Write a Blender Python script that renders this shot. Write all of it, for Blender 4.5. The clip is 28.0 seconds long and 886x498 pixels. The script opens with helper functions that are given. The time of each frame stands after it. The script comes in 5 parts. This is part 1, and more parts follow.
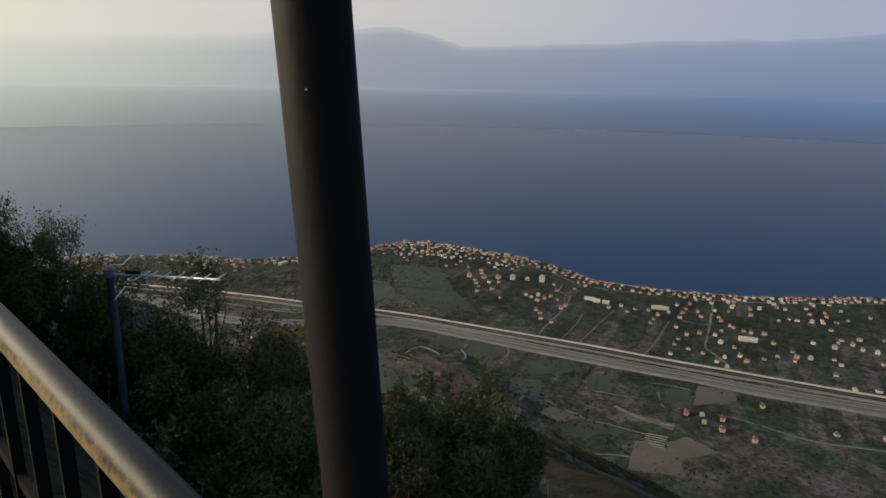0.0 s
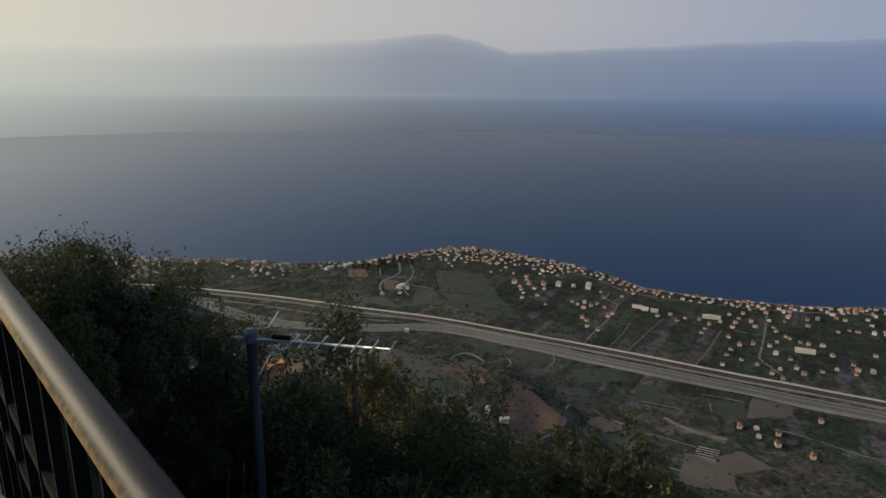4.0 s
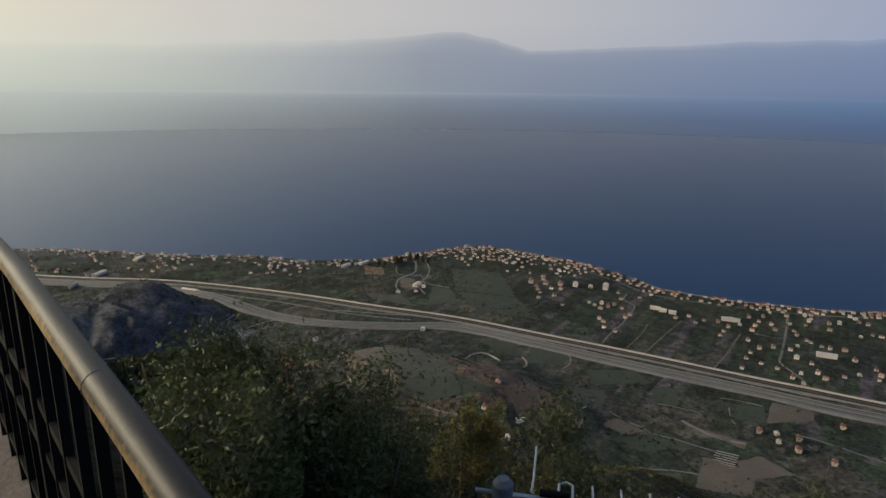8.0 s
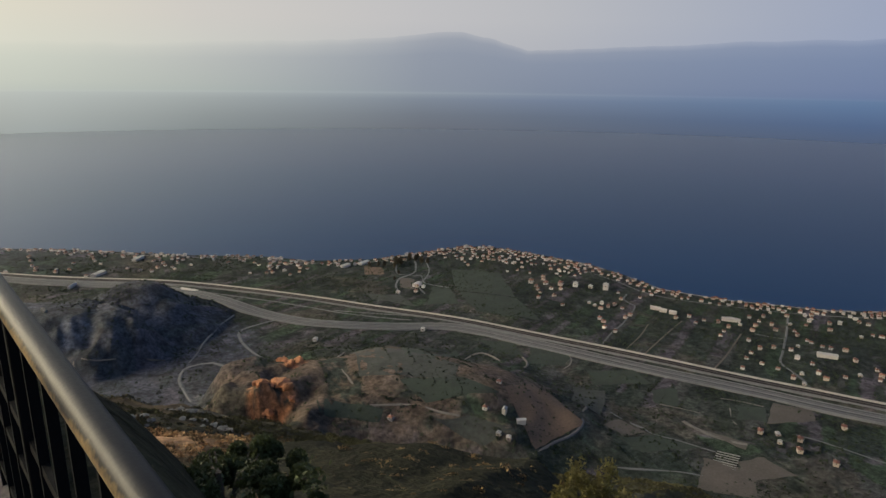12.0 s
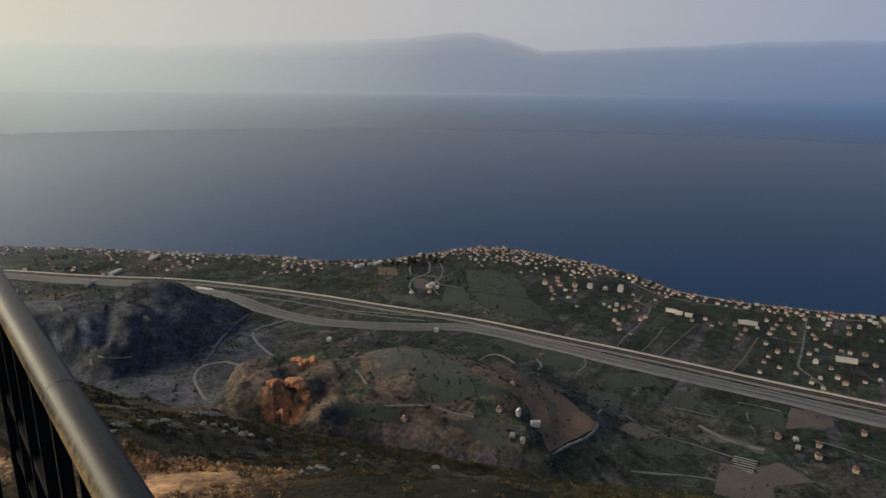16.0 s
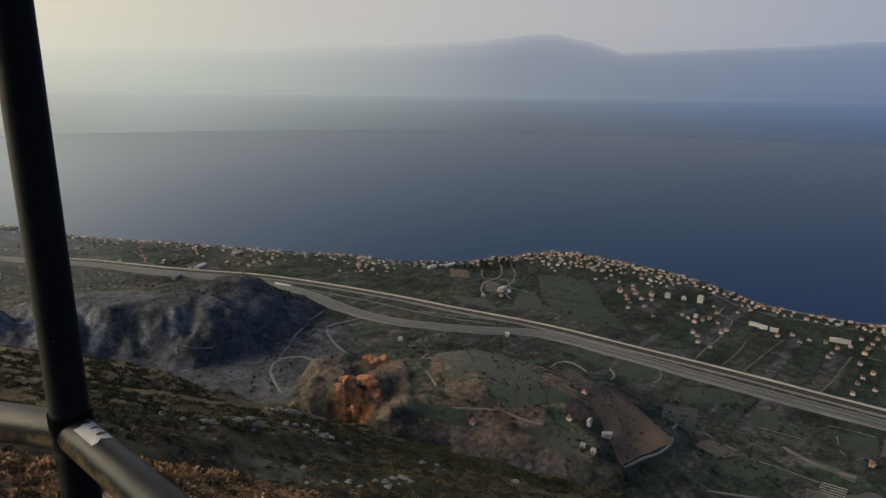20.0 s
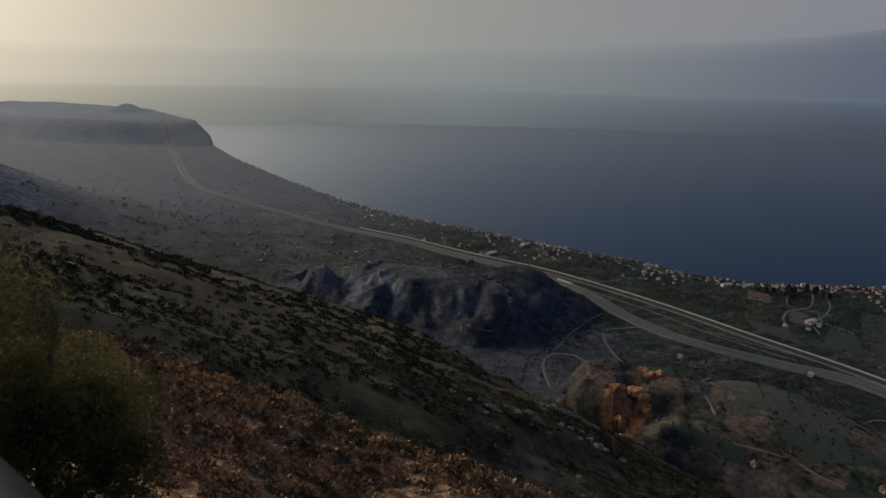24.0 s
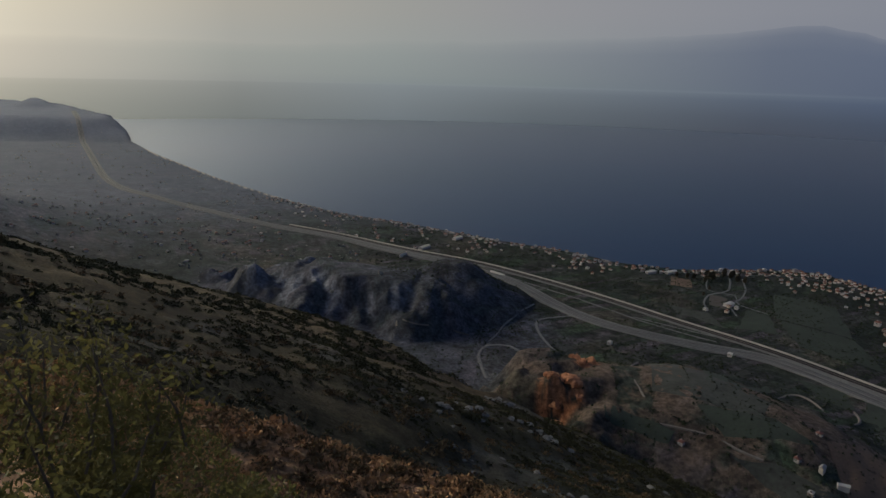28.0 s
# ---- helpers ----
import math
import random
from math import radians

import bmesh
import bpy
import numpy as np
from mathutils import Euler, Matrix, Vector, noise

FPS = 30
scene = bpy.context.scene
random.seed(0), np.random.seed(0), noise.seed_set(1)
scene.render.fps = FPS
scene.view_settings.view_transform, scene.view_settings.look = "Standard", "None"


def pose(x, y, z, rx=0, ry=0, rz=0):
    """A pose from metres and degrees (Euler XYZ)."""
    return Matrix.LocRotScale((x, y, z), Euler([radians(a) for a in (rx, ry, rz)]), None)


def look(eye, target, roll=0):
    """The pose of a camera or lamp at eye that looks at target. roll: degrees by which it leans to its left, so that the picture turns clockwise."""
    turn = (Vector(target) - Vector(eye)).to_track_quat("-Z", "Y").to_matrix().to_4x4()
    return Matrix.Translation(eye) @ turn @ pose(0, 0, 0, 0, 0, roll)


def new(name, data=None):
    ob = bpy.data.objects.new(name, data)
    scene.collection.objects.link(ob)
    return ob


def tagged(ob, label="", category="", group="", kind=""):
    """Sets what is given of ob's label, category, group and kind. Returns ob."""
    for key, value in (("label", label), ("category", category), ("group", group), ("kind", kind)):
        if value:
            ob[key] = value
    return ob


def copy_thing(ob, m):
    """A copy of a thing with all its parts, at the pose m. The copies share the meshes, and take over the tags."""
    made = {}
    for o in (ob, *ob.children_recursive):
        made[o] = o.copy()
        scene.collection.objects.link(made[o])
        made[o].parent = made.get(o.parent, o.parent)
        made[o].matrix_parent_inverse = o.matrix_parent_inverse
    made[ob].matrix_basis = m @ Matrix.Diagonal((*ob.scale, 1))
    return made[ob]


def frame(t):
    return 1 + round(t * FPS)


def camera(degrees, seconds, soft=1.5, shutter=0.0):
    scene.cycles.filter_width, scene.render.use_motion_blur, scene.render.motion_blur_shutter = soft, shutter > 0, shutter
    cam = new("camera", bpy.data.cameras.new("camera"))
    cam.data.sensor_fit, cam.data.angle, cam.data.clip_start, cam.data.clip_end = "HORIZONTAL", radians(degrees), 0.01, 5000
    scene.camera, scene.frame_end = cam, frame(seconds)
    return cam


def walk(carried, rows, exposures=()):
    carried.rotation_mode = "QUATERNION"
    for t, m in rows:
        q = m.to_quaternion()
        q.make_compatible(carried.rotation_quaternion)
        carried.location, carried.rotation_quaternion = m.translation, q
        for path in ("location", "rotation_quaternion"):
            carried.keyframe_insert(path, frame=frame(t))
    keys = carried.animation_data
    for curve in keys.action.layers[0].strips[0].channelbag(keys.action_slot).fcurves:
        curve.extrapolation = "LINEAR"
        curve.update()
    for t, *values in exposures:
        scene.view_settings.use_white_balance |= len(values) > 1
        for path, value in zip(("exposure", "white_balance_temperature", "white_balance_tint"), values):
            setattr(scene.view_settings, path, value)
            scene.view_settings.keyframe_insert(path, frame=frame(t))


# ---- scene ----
def view(yaw, pitch, roll):
    """Turn of the carried camera: yaw to the left, pitch up, lean."""
    return pose(0, 0, 0, 90 + pitch, 0, yaw) @ pose(0, 0, 0, 0, 0, roll)


cam = camera(68.86, 28.0, soft=1.5)
PATH = [
    (0, pose(-0.312, 4.271, 1.510) @ view(-45.27, -14.94, 1.08)),
    (0.3, pose(-0.321, 4.415, 1.510) @ view(-43.87, -14.67, 0.46)),
    (0.5, pose(-0.316, 4.511, 1.510) @ view(-42.46, -14.69, 0.30)),
    (1, pose(-0.303, 4.752, 1.505) @ view(-40.18, -14.71, 0.36)),
    (1.5, pose(-0.271, 4.984, 1.499) @ view(-40.29, -14.65, 0.32)),
    (2, pose(-0.216, 5.207, 1.502) @ view(-40.45, -14.74, 0.38)),
    (2.5, pose(-0.176, 5.426, 1.490) @ view(-40.72, -14.57, 0.36)),
    (4.5, pose(-0.316, 6.409, 1.511) @ view(-41.28, -14.54, 0.44)),
    (5, pose(-0.338, 6.681, 1.519) @ view(-40.79, -14.73, 0.57)),
    (5.5, pose(-0.298, 6.969, 1.532) @ view(-39.19, -14.79, 0.58)),
    (6, pose(-0.313, 7.252, 1.536) @ view(-38.95, -14.82, 0.67)),
    (6.5, pose(-0.336, 7.494, 1.530) @ view(-39.16, -14.75, 0.64)),
    (7, pose(-0.317, 7.788, 1.564) @ view(-39.34, -14.72, 0.64)),
    (7.5, pose(-0.330, 8.100, 1.549) @ view(-39.51, -14.71, 0.71)),
    (8, pose(-0.323, 8.396, 1.536) @ view(-39.81, -14.65, 0.67)),
    (8.5, pose(-0.326, 8.656, 1.562) @ view(-39.98, -14.64, 0.65)),
    (9, pose(-0.333, 8.924, 1.565) @ view(-40.21, -14.57, 0.69)),
    (9.5, pose(-0.335, 9.189, 1.563) @ view(-40.29, -14.63, 0.70)),
    (10, pose(-0.324, 9.451, 1.578) @ view(-40.35, -14.68, 0.64)),
    (10.5, pose(-0.335, 9.713, 1.580) @ view(-40.20, -14.63, 0.64)),
    (11, pose(-0.356, 9.985, 1.558) @ view(-40.30, -14.63, 0.66)),
    (11.5, pose(-0.353, 10.278, 1.573) @ view(-40.21, -14.54, 0.60)),
    (12, pose(-0.346, 10.507, 1.569) @ view(-39.91, -14.67, 0.68)),
    (12.5, pose(-0.342, 10.735, 1.553) @ view(-39.96, -14.61, 0.66)),
    (14.5, pose(-0.331, 11.570, 1.533) @ view(-39.08, -14.72, 0.63)),
    (15, pose(-0.340, 11.778, 1.531) @ view(-38.73, -14.57, 0.68)),
    (15.5, pose(-0.348, 12.020, 1.530) @ view(-38.77, -14.57, 0.69)),
    (16, pose(-0.357, 12.260, 1.531) @ view(-38.70, -14.65, 0.70)),
    (16.5, pose(-0.368, 12.498, 1.532) @ view(-38.17, -14.62, 0.63)),
    (17, pose(-0.379, 12.733, 1.535) @ view(-38.01, -14.53, 0.64)),
    (17.5, pose(-0.394, 12.963, 1.518) @ view(-38.06, -14.56, 0.62)),
    (18, pose(-0.395, 13.221, 1.527) @ view(-37.57, -14.54, 0.70)),
    (18.5, pose(-0.448, 13.499, 1.532) @ view(-37.02, -14.58, 0.72)),
    (19, pose(-0.464, 13.773, 1.531) @ view(-36.48, -14.64, 0.63)),
    (19.5, pose(-0.480, 14.045, 1.530) @ view(-34.42, -14.52, 0.68)),
    (20, pose(-0.530, 14.178, 1.530) @ view(-32.13, -14.50, 0.69)),
    (20.5, pose(-0.580, 14.311, 1.530) @ view(-29.94, -14.60, 0.77)),
    (21, pose(-0.636, 14.527, 1.530) @ view(-25.19, -14.61, 0.74)),
    (21.5, pose(-0.708, 14.697, 1.530) @ view(-19.72, -14.48, 0.53)),
    (23.5, pose(-1.088, 15.460, 1.530) @ view(-11.88, -14.87, 1.31)),
    (24, pose(-1.232, 15.599, 1.530) @ view(-6.46, -14.98, 1.23)),
    (24.5, pose(-1.376, 15.738, 1.530) @ view(-6.70, -15.05, 1.42)),
    (25, pose(-1.508, 15.865, 1.530) @ view(-6.84, -15.01, 1.35)),
    (25.5, pose(-1.639, 15.993, 1.530) @ view(-7.09, -14.98, 1.45)),
    (26, pose(-1.771, 16.120, 1.530) @ view(-7.27, -14.99, 1.41)),
    (26.5, pose(-1.897, 16.242, 1.530) @ view(-7.42, -15.17, 1.56)),
    (27, pose(-2.023, 16.363, 1.530) @ view(-8.27, -15.36, 1.41)),
    (27.5, pose(-2.149, 16.485, 1.530) @ view(-10.23, -15.43, 1.32)),
    (28, pose(-2.275, 16.606, 1.530) @ view(-12.66, -15.35, 1.43)),
]

EXPOSURE = [(0, 0.15, 6700, 10), (1.0, 0.0, 6600, 10), (2.5, -0.1, 6550, 10), (4.5, -0.1, 6500, 10), (5.3, -0.05, 6500, 10), (6.5, 0.0, 6500, 10), (12.0, 0.0, 6450, 10), (15.0, -0.1, 6400, 10), (19.0, -0.15, 6400, 10),
            (21.0, -0.2, 6450, 10), (22, -0.5, 6250, 11), (24, -1.15, 5900, 12), (25.5, -1.05, 5900, 12), (28.0, -1.05, 5850, 12)]
walk(cam, PATH, EXPOSURE)

# ---- light: low hazy sun, left of the view ----
SUN_AZ, SUN_EL = 42.0, 19.0
sun_dir = Vector((-math.sin(radians(SUN_AZ)) * math.cos(radians(SUN_EL)), math.cos(radians(SUN_AZ)) * math.cos(radians(SUN_EL)), math.sin(radians(SUN_EL))))
world = bpy.data.worlds.new("sky")
scene.world = world
world.use_nodes = True
wn = world.node_tree.nodes
wl = world.node_tree.links
sky = wn.new("ShaderNodeTexSky")
sky.sky_type = "NISHITA"
sky.sun_disc = False
sky.sun_elevation = radians(SUN_EL)
sky.sun_rotation = radians(-SUN_AZ)
sky.altitude = 300
sky.air_density, sky.dust_density, sky.ozone_density = 1.0, 4.0, 2.0
wl.new(sky.outputs["Color"], wn["Background"].inputs["Color"])
wn["Background"].inputs["Strength"].default_value = 0.14
sun = new("sun", bpy.data.lights.new("sun", "SUN"))
sun.data.energy, sun.data.angle, sun.data.color = 2.8, radians(1.5), (1.0, 0.63, 0.38)
sun.matrix_world = look((0, 0, 60), Vector((0, 0, 60)) - sun_dir)


# ---- materials ----
def mat(name, color, rough=0.8, metal=0.0, vary=0.25, scale=3.0, bump=0.2, fine=40.0, random_tint=0.0, spec=0.5, coords="Object"):
    """Principled surface with colour variation at two scales and fine relief."""
    m = bpy.data.materials.new(name)
    m.use_nodes = True
    nt = m.node_tree
    n, l = nt.nodes, nt.links
    b = n["Principled BSDF"]
    b.inputs["Roughness"].default_value = rough
    b.inputs["Metallic"].default_value = metal
    b.inputs["Specular IOR Level"].default_value = spec
    tc = n.new("ShaderNodeTexCoord")
    big = n.new("ShaderNodeTexNoise")
    big.inputs["Scale"].default_value = scale
    big.inputs["Detail"].default_value = 5
    small = n.new("ShaderNodeTexNoise")
    small.inputs["Scale"].default_value = fine
    small.inputs["Detail"].default_value = 3
    for t in (big, small):
        l.new(tc.outputs[coords], t.inputs["Vector"])
    add = n.new("ShaderNodeMath")
    add.operation = "ADD"
    l.new(big.outputs["Fac"], add.inputs[0])
    l.new(small.outputs["Fac"], add.inputs[1])
    rng = n.new("ShaderNodeMapRange")
    rng.inputs["From Min"].default_value, rng.inputs["From Max"].default_value = 0.6, 1.4
    rng.inputs["To Min"].default_value, rng.inputs["To Max"].default_value = 1 - vary, 1 + vary
    l.new(add.outputs[0], rng.inputs["Value"])
    val = rng.outputs[0]
    if random_tint:
        oi = n.new("ShaderNodeObjectInfo")
        r2 = n.new("ShaderNodeMapRange")
        r2.inputs["To Min"].default_value, r2.inputs["To Max"].default_value = 1 - random_tint, 1 + random_tint
        l.new(oi.outputs["Random"], r2.inputs["Value"])
        mul = n.new("ShaderNodeMath")
        mul.operation = "MULTIPLY"
        l.new(val, mul.inputs[0])
        l.new(r2.outputs[0], mul.inputs[1])
        val = mul.outputs[0]
    hsv = n.new("ShaderNodeHueSaturation")
    hsv.inputs["Color"].default_value = (*color, 1)
    l.new(val, hsv.inputs["Value"])
    l.new(hsv.outputs["Color"], b.inputs["Base Color"])
    if bump:
        bp = n.new("ShaderNodeBump")
        bp.inputs["Strength"].default_value = bump
        bp.inputs["Distance"].default_value = 0.02
        l.new(add.outputs[0], bp.inputs["Height"])
        l.new(bp.outputs["Normal"], b.inputs["Normal"])
    return m


def ground_mat():
    """Land cover from the 'cover' attribute, far haze painted in, broken up by noise from metres to centimetres."""
    m = mat("ground", (0.1, 0.1, 0.1), rough=0.95, bump=0, spec=0.1)
    n, l = m.node_tree.nodes, m.node_tree.links
    b = n["Principled BSDF"]
    at = n.new("ShaderNodeAttribute")
    at.attribute_name = "cover"
    tc = n.new("ShaderNodeTexCoord")
    fac = None
    for sc, amount in ((0.018, 0.30), (0.09, 0.40), (0.28, 0.45), (1.1, 0.35), (6.0, 0.4)):
        t = n.new("ShaderNodeTexNoise")
        t.inputs["Scale"].default_value = sc
        t.inputs["Detail"].default_value = 6
        l.new(tc.outputs["Object"], t.inputs["Vector"])
        r = n.new("ShaderNodeMapRange")
        r.inputs["From Min"].default_value, r.inputs["From Max"].default_value = 0.3, 0.7
        r.inputs["To Min"].default_value, r.inputs["To Max"].default_value = 1 - amount, 1 + amount
        l.new(t.outputs["Fac"], r.inputs["Value"])
        if fac is None:
            fac = r.outputs[0]
        else:
            mu = n.new("ShaderNodeMath")
            mu.operation = "MULTIPLY"
            l.new(fac, mu.inputs[0])
            l.new(r.outputs[0], mu.inputs[1])
            fac = mu.outputs[0]
    hsv = n.new("ShaderNodeHueSaturation")
    l.new(at.outputs["Color"], hsv.inputs["Color"])
    soft = n.new("ShaderNodeMix")
    soft.inputs["A"].default_value = 1.0
    l.new(at.outputs["Alpha"], soft.inputs["Factor"])
    l.new(fac, soft.inputs["B"])
    l.new(soft.outputs["Result"], hsv.inputs["Value"])
    l.new(hsv.outputs["Color"], b.inputs["Base Color"])
    bp = n.new("ShaderNodeBump")
    bp.inputs["Strength"].default_value, bp.inputs["Distance"].default_value = 0.6, 0.15
    l.new(soft.outputs["Result"], bp.inputs["Height"])
    l.new(bp.outputs["Normal"], b.inputs["Normal"])
    return m


def water_mat():
    """Deep blue water with a broad, bluish gloss."""
    m = bpy.data.materials.new("sea_water")
    m.use_nodes = True
    n, l = m.node_tree.nodes, m.node_tree.links
    n.remove(n["Principled BSDF"])
    deep = n.new("ShaderNodeBsdfDiffuse")
    gloss = n.new("ShaderNodeBsdfGlossy")
    gloss.inputs["Color"].default_value = (0.95, 0.98, 1.0, 1)
    gloss.inputs["Roughness"].default_value = 0.48
    tc = n.new("ShaderNodeTexCoord")
    t = n.new("ShaderNodeTexNoise")
    t.inputs["Scale"].default_value = 0.0022
    t.inputs["Detail"].default_value = 5
    mp = n.new("ShaderNodeMapping")
    mp.inputs["Scale"].default_value = (1.0, 2.2, 1.0)
    mp.inputs["Rotation"].default_value = (0, 0, radians(38))
    l.new(tc.outputs["Object"], mp.inputs["Vector"])
    l.new(mp.outputs[0], t.inputs["Vector"])
    col = n.new("ShaderNodeMix")
    col.data_type = "RGBA"
    col.inputs["A"].default_value = (0.002, 0.024, 0.080, 1)
    col.inputs["B"].default_value = (0.003, 0.031, 0.094, 1)
    l.new(t.outputs["Fac"], col.inputs["Factor"])
    l.new(col.outputs["Result"], deep.inputs["Color"])
    fr = n.new("ShaderNodeFresnel")
    fr.inputs["IOR"].default_value = 1.27
    # waves keep the sea from mirroring fully even at a low angle
    part_gloss = n.new("ShaderNodeMath")
    part_gloss.operation = "MULTIPLY"
    part_gloss.inputs[1].default_value = 0.62
    l.new(fr.outputs[0], part_gloss.inputs[0])
    mix = n.new("ShaderNodeMixShader")
    l.new(part_gloss.outputs[0], mix.inputs["Fac"])
    l.new(deep.outputs[0], mix.inputs[1])
    l.new(gloss.outputs[0], mix.inputs[2])
    l.new(mix.outputs[0], n["Material Output"].inputs["Surface"])
    return m


M_GROUND, M_WATER = ground_mat(), water_mat()
M_ASPHALT = mat("asphalt", (0.066, 0.068, 0.074), 0.85, scale=0.05, fine=0.8, vary=0.25)
M_CONCRETE = mat("pale_concrete", (0.34, 0.31, 0.28), 0.9, scale=0.1, fine=1.0)
M_BALLAST = mat("railway_ballast", (0.084, 0.070, 0.065), 0.95, scale=0.2, fine=2.0)
M_LANE = mat("weathered_lane", (0.132, 0.130, 0.135), 0.95, scale=0.1, fine=0.8)
M_DIRT = mat("dirt_track", (0.160, 0.139, 0.126), 0.95, scale=0.1, fine=0.7)
M_EARTH = mat("bare_earth_strip", (0.108, 0.090, 0.070), 0.95, scale=0.1, fine=0.7, vary=0.4)
M_WALL = mat("white_render", (0.50, 0.45, 0.42), 0.85, random_tint=0.18, scale=0.4, vary=0.1)
M_WALL2 = mat("ochre_render", (0.44, 0.35, 0.29), 0.85, random_tint=0.25, scale=0.4, vary=0.1)
M_ROOF = mat("red_roof_tiles", (0.20, 0.088, 0.062), 0.85, random_tint=0.35, scale=0.7, vary=0.25)
M_FLAT = mat("flat_roof_concrete", (0.40, 0.38, 0.36), 0.9, random_tint=0.2, scale=0.5)
M_CLOCHE = mat("dull_plastic_film", (0.26, 0.25, 0.24), 0.6, scale=0.5, fine=3.0, vary=0.3)
M_DARKWIN = mat("dark_window", (0.05, 0.055, 0.06), 0.25)
# far foliage greyed and paled, distance haze put into its base colour
M_FARTREE = mat("hazed_far_foliage", (0.215, 0.21, 0.195), 0.95, scale=0.1, fine=1.0, vary=0.4, spec=0.1)
M_TREE = mat("dark_foliage", (0.036, 0.047, 0.024), 0.9, scale=0.2, fine=2.0, vary=0.5, spec=0.2)
M_PINE = mat("brownish_pine_foliage", (0.088, 0.072, 0.046), 0.95, scale=0.2, fine=2.0, vary=0.45, spec=0.1)
M_SCRUB = mat("scrub", (0.064, 0.059, 0.029), 0.95, scale=0.15, fine=6.0, vary=0.6, spec=0.1)
M_DRY = mat("dry_grass", (0.443, 0.271, 0.139), 0.95, scale=0.5, fine=8.0, vary=0.4, spec=0.1)
M_HEATH = mat("brown_heath", (0.158, 0.108, 0.056), 0.95, scale=0.5, fine=8.0, vary=0.5, spec=0.1)
M_ROCK = mat("grey_limestone", (0.155, 0.145, 0.135), 0.9, scale=0.6, fine=6.0, vary=0.35, bump=0.6)
M_CRAG = mat("orange_rock", (0.46, 0.20, 0.095), 0.9, scale=0.25, fine=1.5, vary=0.5, bump=0.6)
M_METAL = mat("dark_painted_steel", (0.005, 0.005, 0.006), 0.6, scale=6, fine=60, vary=0.3, bump=0.03, spec=0.08)
M_RAILTOP = mat("worn_handrail_steel", (0.013, 0.013, 0.016), 0.42, metal=0.1, scale=9, fine=120, vary=0.3, bump=0.05, spec=0.12)
M_PAVE = mat("terrace_paving", (0.10, 0.082, 0.075), 0.9, scale=3, fine=30, vary=0.3, bump=0.4)
M_MAST = mat("blue_grey_paint", (0.10, 0.12, 0.15), 0.6, scale=6, fine=40, vary=0.25)
M_ALU = mat("dull_aluminium", (0.45, 0.46, 0.48), 0.4, metal=0.8, scale=8, fine=50)
M_LEAF = mat("leaf_green", (0.070, 0.082, 0.030), 0.6, scale=1.2, fine=9.0, vary=0.6, bump=0, spec=0.3)
M_LEAF_Y = mat("leaf_yellow_green", (0.135, 0.122, 0.040), 0.6, scale=1.2, fine=9.0, vary=0.5, bump=0, spec=0.3)
M_LEAF_O = mat("leaf_olive_yellow", (0.15, 0.130, 0.042), 0.6, scale=1.2, fine=9.0, vary=0.5, bump=0, spec=0.3)


def leafy(m, amount):
    """Lets some daylight through thin leaves."""
    n, l = m.node_tree.nodes, m.node_tree.links
    b = n["Principled BSDF"]
    tr = n.new("ShaderNodeBsdfTranslucent")
    mix = n.new("ShaderNodeMixShader")
    mix.inputs["Fac"].default_value = amount
    src = b.inputs["Base Color"].links[0].from_socket
    l.new(src, tr.inputs["Color"])
    l.new(b.outputs[0], mix.inputs[1])
    l.new(tr.outputs[0], mix.inputs[2])
    l.new(mix.outputs[0], n["Material Output"].inputs["Surface"])


M_BARK = mat("grey_bark", (0.10, 0.08, 0.06), 0.9, scale=5, fine=50)


def worn(m):
    """Brassy tone along the inner, lower side, breaking into scattered chips of bare metal."""
    n, l = m.node_tree.nodes, m.node_tree.links
    b = n["Principled BSDF"]
    tc = n.new("ShaderNodeTexCoord")
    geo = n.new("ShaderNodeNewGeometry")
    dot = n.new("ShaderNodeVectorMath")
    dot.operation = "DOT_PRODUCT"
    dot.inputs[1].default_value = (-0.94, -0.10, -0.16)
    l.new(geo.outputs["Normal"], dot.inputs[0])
    t = n.new("ShaderNodeTexNoise")
    t.inputs["Scale"].default_value = 60
    t.inputs["Detail"].default_value = 7
    big = n.new("ShaderNodeTexNoise")
    big.inputs["Scale"].default_value = 2.2
    for k in (t, big):
        l.new(tc.outputs["Object"], k.inputs["Vector"])
    total = None
    for src, gain in ((dot.outputs["Value"], 0.75), (t.outputs["Fac"], 0.45), (big.outputs["Fac"], 0.5)):
        mu = n.new("ShaderNodeMath")
        mu.operation = "MULTIPLY"
        l.new(src, mu.inputs[0])
        mu.inputs[1].default_value = gain
        if total is None:
            total = mu.outputs[0]
        else:
            ad = n.new("ShaderNodeMath")
            l.new(total, ad.inputs[0])
            l.new(mu.outputs[0], ad.inputs[1])
            total = ad.outputs[0]
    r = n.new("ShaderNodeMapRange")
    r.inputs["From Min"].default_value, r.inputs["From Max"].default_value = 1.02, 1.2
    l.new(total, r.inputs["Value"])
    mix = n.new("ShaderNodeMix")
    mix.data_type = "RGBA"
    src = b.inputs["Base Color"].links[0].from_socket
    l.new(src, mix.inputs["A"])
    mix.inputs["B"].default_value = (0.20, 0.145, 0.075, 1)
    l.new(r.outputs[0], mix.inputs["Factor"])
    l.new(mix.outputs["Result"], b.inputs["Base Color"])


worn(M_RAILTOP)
leafy(M_LEAF, 0.2)
leafy(M_LEAF_Y, 0.55)
leafy(M_LEAF_O, 0.4)


# ---- mesh helpers ----
def part(name, bm, material, parent=None, label="", smooth=False):
    me = bpy.data.meshes.new(name)
    bm.to_mesh(me)
    bm.free()
    if smooth:
        me.shade_smooth()
    me.materials.append(material)
    ob = new(name, me)
    ob.parent = parent
    if label:
        tagged(ob, label)
    return ob


